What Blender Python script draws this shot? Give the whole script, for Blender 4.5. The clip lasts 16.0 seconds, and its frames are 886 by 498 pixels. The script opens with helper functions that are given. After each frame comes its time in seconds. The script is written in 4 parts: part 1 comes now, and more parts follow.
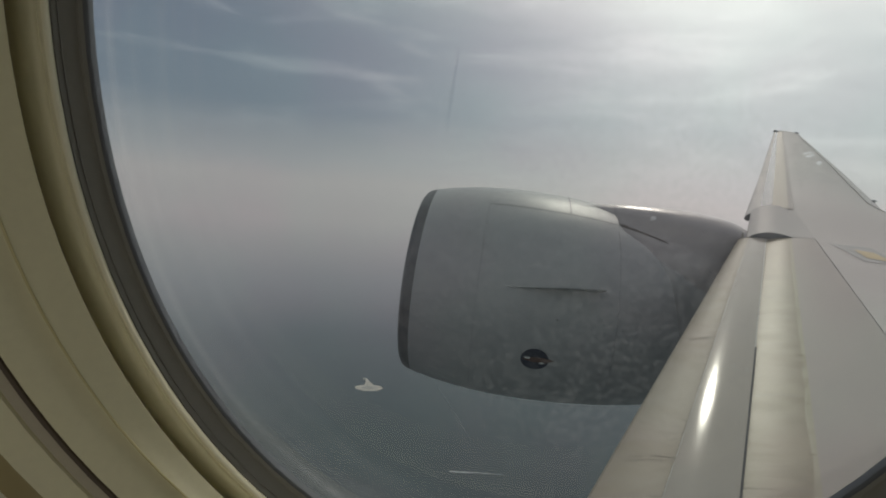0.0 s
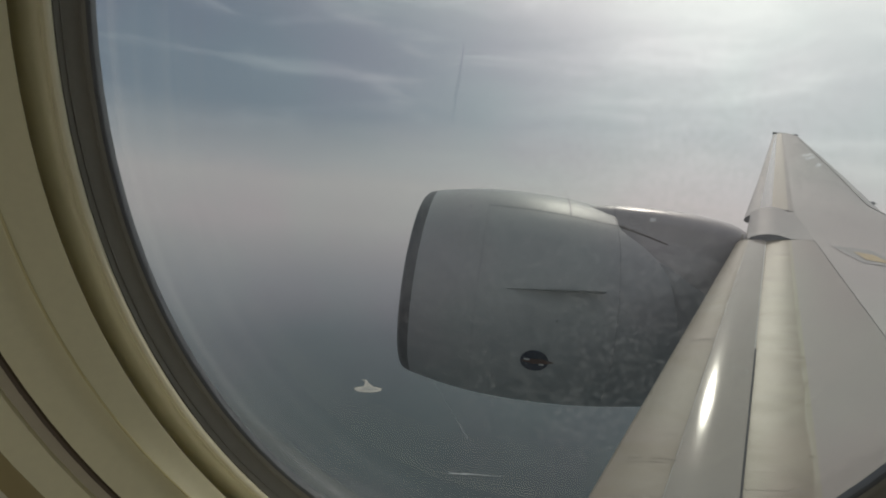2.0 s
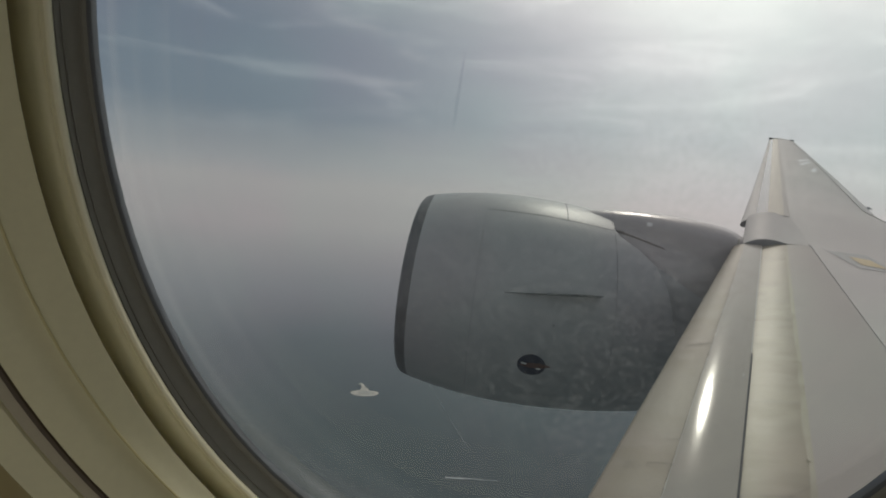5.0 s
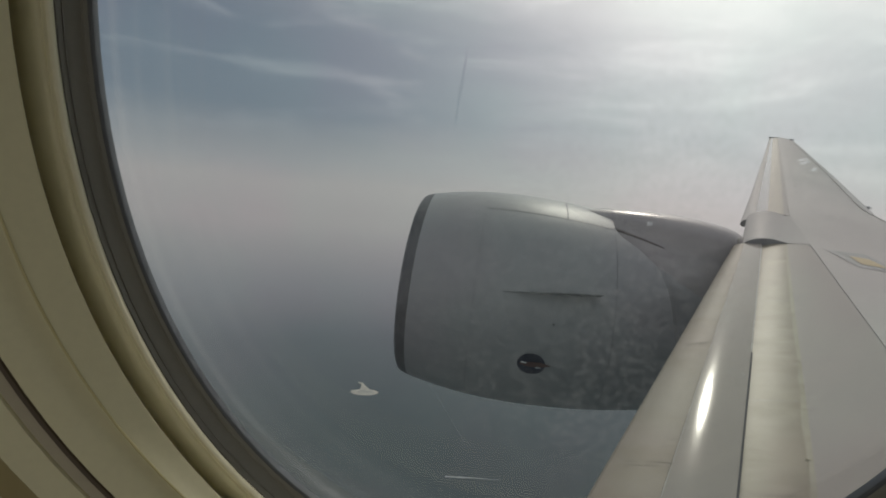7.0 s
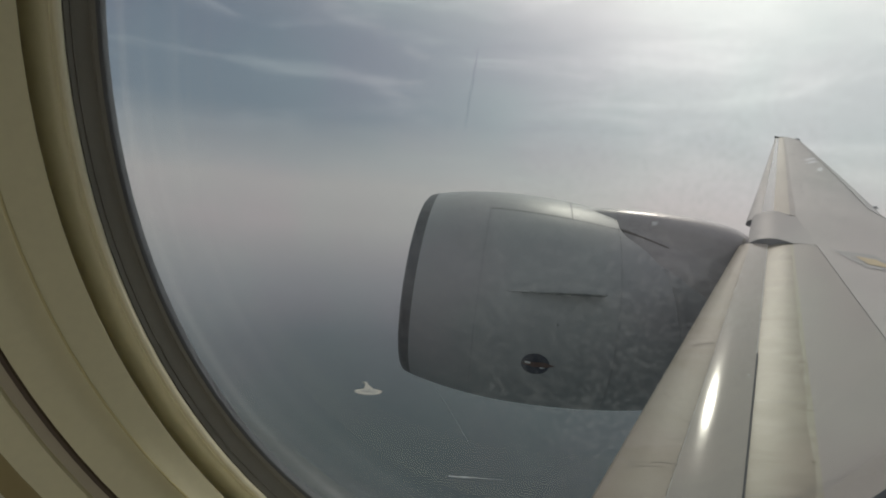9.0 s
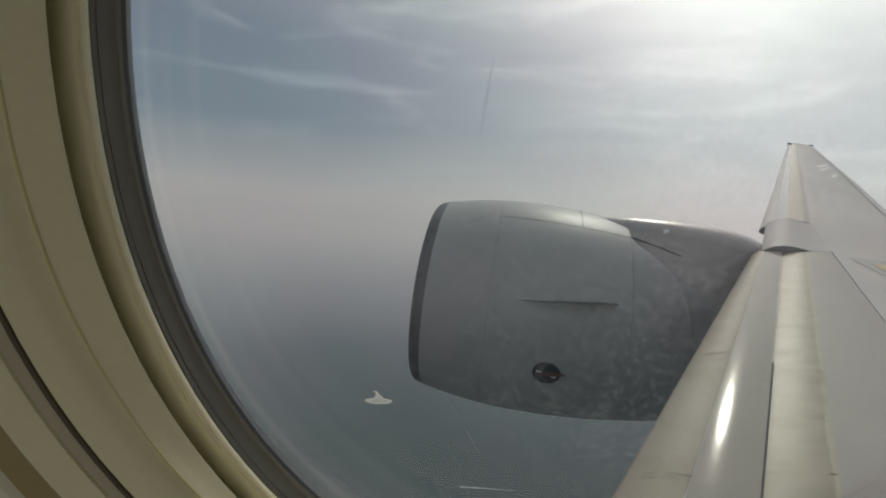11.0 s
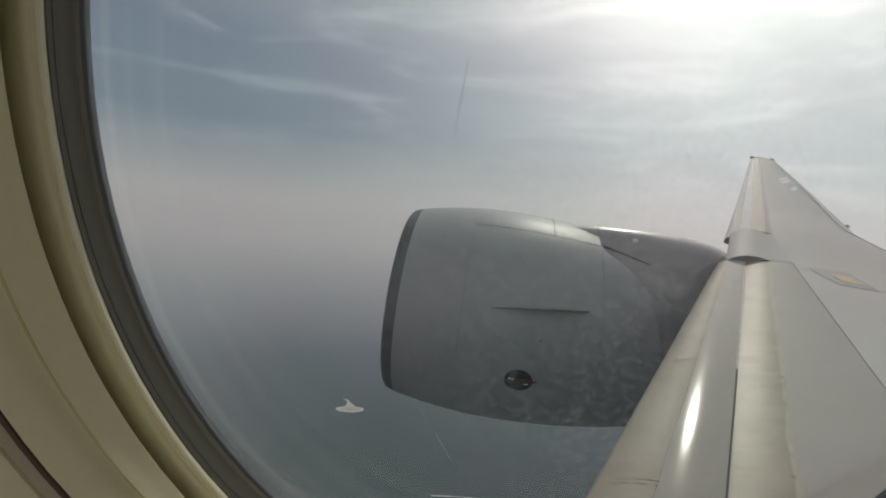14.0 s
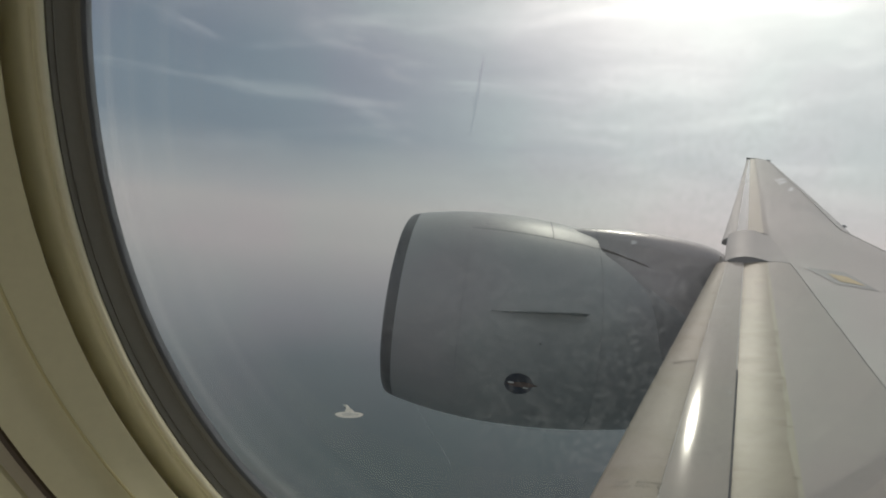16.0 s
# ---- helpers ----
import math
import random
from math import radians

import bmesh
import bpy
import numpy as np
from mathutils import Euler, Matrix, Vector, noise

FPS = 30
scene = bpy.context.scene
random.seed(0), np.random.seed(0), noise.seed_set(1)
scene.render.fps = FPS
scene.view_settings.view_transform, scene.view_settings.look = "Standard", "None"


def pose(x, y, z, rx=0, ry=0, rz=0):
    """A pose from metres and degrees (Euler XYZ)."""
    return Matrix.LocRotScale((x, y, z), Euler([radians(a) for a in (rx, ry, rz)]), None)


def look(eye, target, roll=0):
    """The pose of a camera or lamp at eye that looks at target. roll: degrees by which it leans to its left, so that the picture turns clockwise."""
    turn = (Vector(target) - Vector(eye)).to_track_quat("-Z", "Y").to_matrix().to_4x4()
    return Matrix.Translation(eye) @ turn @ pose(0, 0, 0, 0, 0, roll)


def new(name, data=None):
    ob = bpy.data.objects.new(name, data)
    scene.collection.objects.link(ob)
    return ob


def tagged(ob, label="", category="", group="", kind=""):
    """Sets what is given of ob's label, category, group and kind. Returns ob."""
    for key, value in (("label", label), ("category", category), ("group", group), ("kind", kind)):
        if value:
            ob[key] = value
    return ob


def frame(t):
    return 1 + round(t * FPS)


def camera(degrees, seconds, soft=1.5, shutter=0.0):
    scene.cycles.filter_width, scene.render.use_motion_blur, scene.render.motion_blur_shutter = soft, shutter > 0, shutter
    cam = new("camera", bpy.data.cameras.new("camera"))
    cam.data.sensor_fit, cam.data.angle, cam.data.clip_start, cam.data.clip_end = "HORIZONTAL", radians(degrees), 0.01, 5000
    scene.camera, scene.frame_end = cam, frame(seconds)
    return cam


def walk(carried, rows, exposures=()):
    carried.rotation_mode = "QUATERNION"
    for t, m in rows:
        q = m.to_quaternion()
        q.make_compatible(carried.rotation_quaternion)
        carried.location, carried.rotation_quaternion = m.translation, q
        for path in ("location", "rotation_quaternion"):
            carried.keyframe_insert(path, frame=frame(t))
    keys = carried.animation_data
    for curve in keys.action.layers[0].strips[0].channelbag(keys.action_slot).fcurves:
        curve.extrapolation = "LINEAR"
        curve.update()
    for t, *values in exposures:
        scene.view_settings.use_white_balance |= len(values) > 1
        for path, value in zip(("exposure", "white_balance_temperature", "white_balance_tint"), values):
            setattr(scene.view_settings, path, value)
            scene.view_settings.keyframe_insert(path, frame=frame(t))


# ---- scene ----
cam = camera(82.1, 16.0, soft=1.9)
# The aircraft is built level, with x aft, y out over the starboard wing and z up, and banks to port by this turn.
BANK = pose(0, 0, 0, 10.5, 0, 0)
ROWS = [
    (0.0, 0.0054, -0.0015, 0.0038, 72.14, -2.86, 9.13),
    (0.5, 0.0046, -0.0012, 0.0033, 72.22, -2.81, 9.20),
    (1.0, 0.0047, -0.0018, 0.0033, 72.29, -2.98, 9.11),
    (1.5, 0.0043, -0.0016, 0.0025, 72.43, -2.98, 9.01),
    (2.0, 0.0036, -0.0009, 0.0018, 72.30, -2.96, 9.11),
    (2.5, 0.0028, -0.0005, 0.0017, 72.30, -2.79, 9.03),
    (3.0, 0.0027, -0.0003, 0.0011, 72.43, -2.53, 9.34),
    (3.5, 0.0025, -0.0002, 0.0024, 72.47, -2.84, 9.17),
    (4.0, 0.0025, -0.0003, 0.0029, 72.66, -3.04, 8.96),
    (6.5, 0.0021, -0.0009, 0.0024, 72.74, -3.30, 8.87),
    (7.0, 0.0017, -0.0007, 0.0015, 72.63, -3.26, 8.86),
    (7.5, 0.0012, -0.0002, 0.0017, 72.56, -3.41, 8.99),
    (8.0, 0.0005, 0.0005, 0.0016, 72.49, -3.39, 9.01),
    (8.5, -0.0002, 0.0011, 0.0022, 72.53, -3.31, 9.15),
    (11.0, -0.0024, -0.0009, 0.0018, 73.51, -2.66, 10.31),
    (11.5, -0.0034, -0.0035, 0.0029, 74.93, -2.90, 11.18),
    (12.0, -0.0033, -0.0065, 0.0030, 75.10, -2.80, 11.60),
    (12.5, -0.0025, -0.0048, 0.0019, 75.24, -3.02, 10.18),
    (13.0, -0.0025, -0.0016, 0.0028, 75.05, -3.37, 8.94),
    (13.5, -0.0020, 0.0008, 0.0001, 74.30, -4.42, 7.72),
    (14.0, -0.0024, 0.0019, -0.0009, 74.46, -3.98, 7.60),
    (14.5, -0.0046, 0.0026, 0.0002, 74.19, -3.71, 7.73),
    (15.0, -0.0072, 0.0048, -0.0021, 73.83, -3.46, 7.70),
    (15.5, -0.0088, 0.0061, -0.0017, 73.55, -3.13, 7.83),
    (16.0, -0.0089, 0.0069, -0.0029, 74.94, -3.48, 7.23),
]
PATH = [(t, BANK @ pose(x, y, z, rx, ry, rz)) for t, x, y, z, rx, ry, rz in ROWS]
EXPOSURES = [(0.0, 0.0, 6610, 8), (4.0, 0.0, 6610, 8), (8.5, 0.02, 6610, 8), (11.0, 0.12, 6620, 8), (16.0, 0.14, 6640, 8)]
walk(cam, PATH, EXPOSURES)

# ---- light ----
SUN = (BANK.to_3x3() @ Vector((0.27, 1.0, 0.78))).normalized()
# centre of the sky's painted glow, set by eye lower than the sun lamp
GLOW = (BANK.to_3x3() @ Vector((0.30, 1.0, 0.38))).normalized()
# the low haze is brightest aft of abeam
LOW_HAZE = (BANK.to_3x3() @ Vector((0.8, 1.0, 0.12))).normalized()
SUN_ELEVATION = math.asin(SUN.z)
SUN_ROTATION = math.atan2(SUN.x, SUN.y)


def build_world():
    world = bpy.data.worlds.new("hazy_sky")
    scene.world = world
    world.use_nodes = True
    nt = world.node_tree
    nt.nodes.clear()
    n, l = nt.nodes.new, nt.links.new
    out = n("ShaderNodeOutputWorld")
    mix = n("ShaderNodeMixShader")
    mix.inputs[0].default_value = 0.9
    sky = n("ShaderNodeTexSky")
    sky.sky_type, sky.sun_disc = "NISHITA", False
    sky.sun_elevation, sky.sun_rotation = SUN_ELEVATION, SUN_ROTATION
    sky.dust_density = 4.0
    clear = n("ShaderNodeBackground")
    clear.inputs[1].default_value = 0.05
    l(sky.outputs[0], clear.inputs[0])
    hazy = n("ShaderNodeBackground")
    l(clear.outputs[0], mix.inputs[1])
    l(hazy.outputs[0], mix.inputs[2])
    l(mix.outputs[0], out.inputs[0])
    co = n("ShaderNodeTexCoord")
    sep = n("ShaderNodeSeparateXYZ")
    l(co.outputs["Generated"], sep.inputs[0])
    # layers of haze from the nadir to the zenith
    rng = n("ShaderNodeMapRange")
    rng.inputs[1].default_value, rng.inputs[2].default_value = -1.0, 1.0
    wob = n("ShaderNodeTexNoise")
    wob.inputs["Scale"].default_value = 2.5
    wob.inputs["Detail"].default_value = 3.0
    l(co.outputs["Generated"], wob.inputs["Vector"])
    wm = n("ShaderNodeMath"); wm.operation = "MULTIPLY_ADD"
    wm.inputs[1].default_value, wm.inputs[2].default_value = 0.05, -0.025
    l(wob.outputs["Fac"], wm.inputs[0])
    wa = n("ShaderNodeMath"); wa.operation = "ADD"
    l(sep.outputs[2], wa.inputs[0]); l(wm.outputs[0], wa.inputs[1])
    l(wa.outputs[0], rng.inputs[0])
    ramp = n("ShaderNodeValToRGB")
    stops = [(-1.0, (0.036, 0.044, 0.049)), (-0.46, (0.082, 0.099, 0.107)), (-0.30, (0.130, 0.146, 0.163)), (-0.20, (0.212, 0.220, 0.238)),
             (-0.09, (0.340, 0.330, 0.336)), (-0.01, (0.368, 0.356, 0.364)), (0.03, (0.297, 0.311, 0.337)), (0.12, (0.152, 0.193, 0.246)),
             (0.26, (0.138, 0.178, 0.232)), (0.50, (0.30, 0.32, 0.345)), (1.0, (0.36, 0.375, 0.39))]
    els = ramp.color_ramp.elements
    while len(els) < len(stops):
        els.new(0.5)
    for e, (z, c) in zip(els, stops):
        e.position, e.color = (z + 1) / 2, (*c, 1)
    l(rng.outputs[0], ramp.inputs[0])
    # thin cirrus, drawn out along x
    mp = n("ShaderNodeMapping")
    mp.inputs["Scale"].default_value = (1.6, 4.0, 9.0)
    mp.inputs["Rotation"].default_value = (0.1, 0.12, 0.3)
    l(co.outputs["Generated"], mp.inputs["Vector"])
    cir = n("ShaderNodeTexNoise")
    cir.inputs["Scale"].default_value, cir.inputs["Detail"].default_value, cir.inputs["Distortion"].default_value = 2.2, 7.0, 0.6
    l(mp.outputs[0], cir.inputs["Vector"])
    cr = n("ShaderNodeMapRange"); cr.interpolation_type = "SMOOTHSTEP"
    cr.inputs[1].default_value, cr.inputs[2].default_value, cr.inputs[4].default_value = 0.47, 0.80, 0.105
    l(cir.outputs["Fac"], cr.inputs[0])
    up = n("ShaderNodeMapRange"); up.interpolation_type = "SMOOTHSTEP"
    up.inputs[1].default_value, up.inputs[2].default_value = 0.02, 0.16
    l(sep.outputs[2], up.inputs[0])
    cm = n("ShaderNodeMath"); cm.operation = "MULTIPLY"
    l(cr.outputs[0], cm.inputs[0]); l(up.outputs[0], cm.inputs[1])
    # glow painted into the sky round GLOW, not round the sun lamp
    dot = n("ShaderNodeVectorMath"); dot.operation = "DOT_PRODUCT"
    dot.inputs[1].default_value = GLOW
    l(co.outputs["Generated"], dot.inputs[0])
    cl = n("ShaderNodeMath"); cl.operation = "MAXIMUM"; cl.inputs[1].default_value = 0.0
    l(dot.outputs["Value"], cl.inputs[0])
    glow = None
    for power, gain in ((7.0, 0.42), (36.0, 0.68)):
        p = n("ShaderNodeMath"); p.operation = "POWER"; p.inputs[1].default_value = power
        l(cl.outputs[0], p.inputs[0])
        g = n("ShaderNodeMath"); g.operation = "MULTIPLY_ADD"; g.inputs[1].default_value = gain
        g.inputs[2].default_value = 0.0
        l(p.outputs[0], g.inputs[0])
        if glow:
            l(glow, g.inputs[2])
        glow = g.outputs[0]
    side = n("ShaderNodeVectorMath"); side.operation = "DOT_PRODUCT"
    side.inputs[1].default_value = LOW_HAZE
    l(co.outputs["Generated"], side.inputs[0])
    sm = n("ShaderNodeMath"); sm.operation = "MAXIMUM"; sm.inputs[1].default_value = 0.0
    l(side.outputs["Value"], sm.inputs[0])
    sp = n("ShaderNodeMath"); sp.operation = "POWER"; sp.inputs[1].default_value = 7.0
    l(sm.outputs[0], sp.inputs[0])
    sg = n("ShaderNodeMath"); sg.operation = "MULTIPLY_ADD"; sg.inputs[1].default_value = 0.22
    l(sp.outputs[0], sg.inputs[0]); l(glow, sg.inputs[2])
    glow = sg.outputs[0]
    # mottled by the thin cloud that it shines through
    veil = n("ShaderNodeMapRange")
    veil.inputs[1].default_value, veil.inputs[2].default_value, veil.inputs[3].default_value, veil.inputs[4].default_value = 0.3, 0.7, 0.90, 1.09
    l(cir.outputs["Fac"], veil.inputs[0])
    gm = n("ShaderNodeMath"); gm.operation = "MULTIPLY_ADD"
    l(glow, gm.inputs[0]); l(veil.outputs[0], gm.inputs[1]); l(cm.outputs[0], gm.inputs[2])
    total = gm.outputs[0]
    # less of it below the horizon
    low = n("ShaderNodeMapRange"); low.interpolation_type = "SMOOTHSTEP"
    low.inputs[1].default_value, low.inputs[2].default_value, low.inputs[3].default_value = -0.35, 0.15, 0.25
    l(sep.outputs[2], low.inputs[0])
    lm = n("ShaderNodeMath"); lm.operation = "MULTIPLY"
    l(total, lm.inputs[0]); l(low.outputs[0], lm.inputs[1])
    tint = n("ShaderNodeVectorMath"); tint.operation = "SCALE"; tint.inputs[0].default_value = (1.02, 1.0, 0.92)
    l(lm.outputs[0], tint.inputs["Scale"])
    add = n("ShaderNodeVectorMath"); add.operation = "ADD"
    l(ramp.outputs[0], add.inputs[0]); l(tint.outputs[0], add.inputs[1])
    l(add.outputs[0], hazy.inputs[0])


build_world()
sun_data = bpy.data.lights.new("sun", "SUN")
sun_data.energy, sun_data.angle, sun_data.color = 0.8, radians(1.5), (1.0, 0.93, 0.82)
sun_lamp = new("sun", sun_data)
sun_lamp.matrix_world = look(SUN * 50, (0, 0, 0))
CABIN_FILL_WATTS = 46.0

# ---- materials ----


def surface(name, colour, rough=0.5, metal=0.0, spread=0.12, scale=4.0, fine=60.0, bump=0.05, stain=None, stain_scale=1.2, stain_amount=0.35, stretch=(1, 1, 1), coat=0.0, rough_spread=0.08, spec=0.5):
    """A painted, metal or plastic surface with large and fine variation, stains and a faint relief."""
    m = bpy.data.materials.new(name)
    m.use_nodes = True
    nt = m.node_tree
    n, l = nt.nodes.new, nt.links.new
    b = nt.nodes["Principled BSDF"]
    co = n("ShaderNodeTexCoord")
    mp = n("ShaderNodeMapping")
    mp.inputs["Scale"].default_value = stretch
    l(co.outputs["Object"], mp.inputs["Vector"])
    big, small = n("ShaderNodeTexNoise"), n("ShaderNodeTexNoise")
    big.inputs["Scale"].default_value, big.inputs["Detail"].default_value = scale, 4.0
    small.inputs["Scale"].default_value, small.inputs["Detail"].default_value = fine, 3.0
    for t in (big, small):
        l(mp.outputs[0], t.inputs["Vector"])
    blend = n("ShaderNodeMath"); blend.operation = "MULTIPLY_ADD"; blend.inputs[1].default_value = 0.35
    l(small.outputs["Fac"], blend.inputs[0])
    half = n("ShaderNodeMath"); half.operation = "MULTIPLY"; half.inputs[1].default_value = 0.65
    l(big.outputs["Fac"], half.inputs[0]); l(half.outputs[0], blend.inputs[2])
    rng = n("ShaderNodeMapRange")
    rng.inputs[1].default_value, rng.inputs[2].default_value, rng.inputs[3].default_value, rng.inputs[4].default_value = 0.3, 0.7, 1 - spread, 1 + spread
    l(blend.outputs[0], rng.inputs[0])
    sc = n("ShaderNodeVectorMath"); sc.operation = "SCALE"; sc.inputs[0].default_value = colour
    l(rng.outputs[0], sc.inputs["Scale"])
    result = sc.outputs[0]
    if stain:
        st = n("ShaderNodeTexNoise")
        st.inputs["Scale"].default_value, st.inputs["Detail"].default_value, st.inputs["Distortion"].default_value = stain_scale, 6.0, 0.8
        l(mp.outputs[0], st.inputs["Vector"])
        sr = n("ShaderNodeMapRange"); sr.interpolation_type = "SMOOTHSTEP"
        sr.inputs[1].default_value, sr.inputs[2].default_value, sr.inputs[4].default_value = 0.48, 0.72, stain_amount
        l(st.outputs["Fac"], sr.inputs[0])
        mx = n("ShaderNodeMix"); mx.data_type = "RGBA"
        l(sr.outputs[0], mx.inputs["Factor"]); l(result, mx.inputs["A"])
        mx.inputs["B"].default_value = (*stain, 1)
        result = mx.outputs["Result"]
    l(result, b.inputs["Base Color"])
    rr = n("ShaderNodeMapRange")
    rr.inputs[1].default_value, rr.inputs[2].default_value, rr.inputs[3].default_value, rr.inputs[4].default_value = 0.3, 0.7, max(0.03, rough - rough_spread), min(1, rough + rough_spread)
    l(blend.outputs[0], rr.inputs[0]); l(rr.outputs[0], b.inputs["Roughness"])
    b.inputs["Metallic"].default_value = metal
    b.inputs["Specular IOR Level"].default_value = spec
    b.inputs["Coat Weight"].default_value = coat
    b.inputs["Coat Roughness"].default_value = 0.06
    if bump:
        bp = n("ShaderNodeBump")
        bp.inputs["Strength"].default_value, bp.inputs["Distance"].default_value = bump, 0.002
        l(blend.outputs[0], bp.inputs["Height"]); l(bp.outputs[0], b.inputs["Normal"])
    return m


M_NACELLE = surface("nacelle_paint", (0.335, 0.345, 0.35), 0.40, 0.0, 0.05, 1.6, 40, 0.01, (0.27, 0.27, 0.265), 0.7, 0.3, (0.6, 1, 1), rough_spread=0.05, spec=0.4)
M_LIP = surface("lip_metal", (0.125, 0.13, 0.135), 0.45, 0.3, 0.25, 5, 40, 0.05, (0.06, 0.06, 0.062), 3.0, 0.7)
M_SEAM = surface("seam_dark", (0.07, 0.07, 0.075), 0.7, 0, 0.2)
M_PYLON = surface("pylon_paint", (0.42, 0.40, 0.395), 0.32, 0.0, 0.10, 2.5, 40, 0.03, (0.26, 0.245, 0.245), 2.2, 0.5, (0.5, 1, 1), spec=0.55)
M_SLAT_NOSE = surface("slat_bare_metal", (0.325, 0.29, 0.24), 0.48, 0.0, 0.09, 3, 60, 0.02, (0.25, 0.22, 0.165), 2.0, 0.5, (0.6, 1.8, 1), rough_spread=0.05, spec=0.25)
M_SLAT = surface("slat_gloss_paint", (0.39, 0.36, 0.322), 0.11, 0.0, 0.03, 2, 30, 0.0, (0.34, 0.325, 0.305), 1.2, 0.25, rough_spread=0.01, spec=0.17)
M_FIXED = surface("fixed_edge_metal", (0.36, 0.322, 0.25), 0.4, 0.0, 0.14, 2.5, 50, 0.02, (0.24, 0.215, 0.16), 2.4, 0.45, (0.6, 2.2, 1), rough_spread=0.05, spec=0.3)
M_PANEL = surface("wing_panel_paint", (0.43, 0.402, 0.37), 0.5, 0.0, 0.05, 1.5, 40, 0.02, (0.37, 0.355, 0.335), 1.0, 0.3, spec=0.2)
M_SKIN = surface("wing_skin_paint", (0.57, 0.55, 0.52), 0.55, 0.0, 0.06, 0.8, 30, 0.02, (0.45, 0.44, 0.42), 0.6, 0.35, spec=0.15)
M_FLAP = surface("flap_paint", (0.56, 0.55, 0.52), 0.45, 0.0, 0.05, 0.8, 30, 0.02, (0.42, 0.42, 0.40), 0.6, 0.3, spec=0.3)
M_UNDER = surface("wing_under_paint", (0.42, 0.43, 0.44), 0.45, 0, 0.06, 1.0, 30, 0.02)
M_DARK = surface("dark_cavity", (0.09, 0.095, 0.1), 0.7, 0, 0.2)
M_RIVET = surface("rivet_dulled", (0.12, 0.11, 0.10), 0.6, 0, 0.3, 20)
M_RIB = surface("rib_end", (0.26, 0.265, 0.27), 0.6, 0, 0.15)
M_ORANGE = surface("marking_ochre", (0.58, 0.48, 0.28), 0.5, 0, 0.08)
M_MARK_GREY = surface("marking_grey", (0.40, 0.40, 0.385), 0.5, 0, 0.08)
M_WHITE = surface("marking_white", (0.75, 0.75, 0.74), 0.45, 0, 0.05)
M_BLUE = surface("badge_blue", (0.022, 0.030, 0.055), 0.35, 0, 0.2)
M_RED = surface("badge_red", (0.11, 0.06, 0.05), 0.35, 0, 0.2)
M_TRIM = surface("trim_plastic", (0.75, 0.71, 0.535), 0.40, 0, 0.05, 10, 300, 0.06)
M_REVEAL = surface("reveal_plastic", (0.605, 0.575, 0.405), 0.5, 0, 0.06, 14, 350, 0.10)
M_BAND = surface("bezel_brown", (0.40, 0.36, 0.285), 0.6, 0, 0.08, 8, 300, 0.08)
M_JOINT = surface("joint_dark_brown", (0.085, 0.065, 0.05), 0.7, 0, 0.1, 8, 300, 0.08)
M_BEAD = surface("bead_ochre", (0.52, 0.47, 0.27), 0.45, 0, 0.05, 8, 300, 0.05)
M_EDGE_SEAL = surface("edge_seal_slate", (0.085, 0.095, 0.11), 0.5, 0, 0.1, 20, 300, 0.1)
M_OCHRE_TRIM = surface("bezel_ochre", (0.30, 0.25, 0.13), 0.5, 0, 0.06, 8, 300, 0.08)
M_BRIGHT = surface("polished_metal", (0.55, 0.54, 0.51), 0.3, 0.8, 0.12, 6, 60, 0.03)
M_STREAK = surface("dark_streak", (0.17, 0.155, 0.145), 0.6, 0, 0.3, 12, 80, 0.05, (0.26, 0.24, 0.23), 9.0, 0.6)
M_PLACARD = surface("placard_white", (0.78, 0.78, 0.76), 0.25, 0, 0.04)
M_GASKET = surface("gasket_grey", (0.20, 0.195, 0.18), 0.85, 0, 0.08, 20, 300, 0.15)
M_CABIN = surface("cabin_lining", (0.62, 0.60, 0.52), 0.6, 0, 0.05, 5, 250, 0.10)
M_CARPET = surface("cabin_carpet", (0.10, 0.11, 0.15), 0.95, 0, 0.2, 6, 400, 0.3)
M_FUSELAGE = surface("fuselage_paint", (0.62, 0.63, 0.64), 0.3, 0, 0.03, 1, 30, 0.02)
M_SAND = surface("island_sand", (0.50, 0.48, 0.43), 0.9, 0, 0.15, 0.03, 0.3, 0.1)
M_ROOF = surface("island_scrub", (0.37, 0.37, 0.345), 0.9, 0, 0.2, 0.05, 0.4, 0.0)
M_FOAM = surface("wake_foam", (0.38, 0.40, 0.40), 0.9, 0, 0.3, 0.02, 0.2, 0.0)


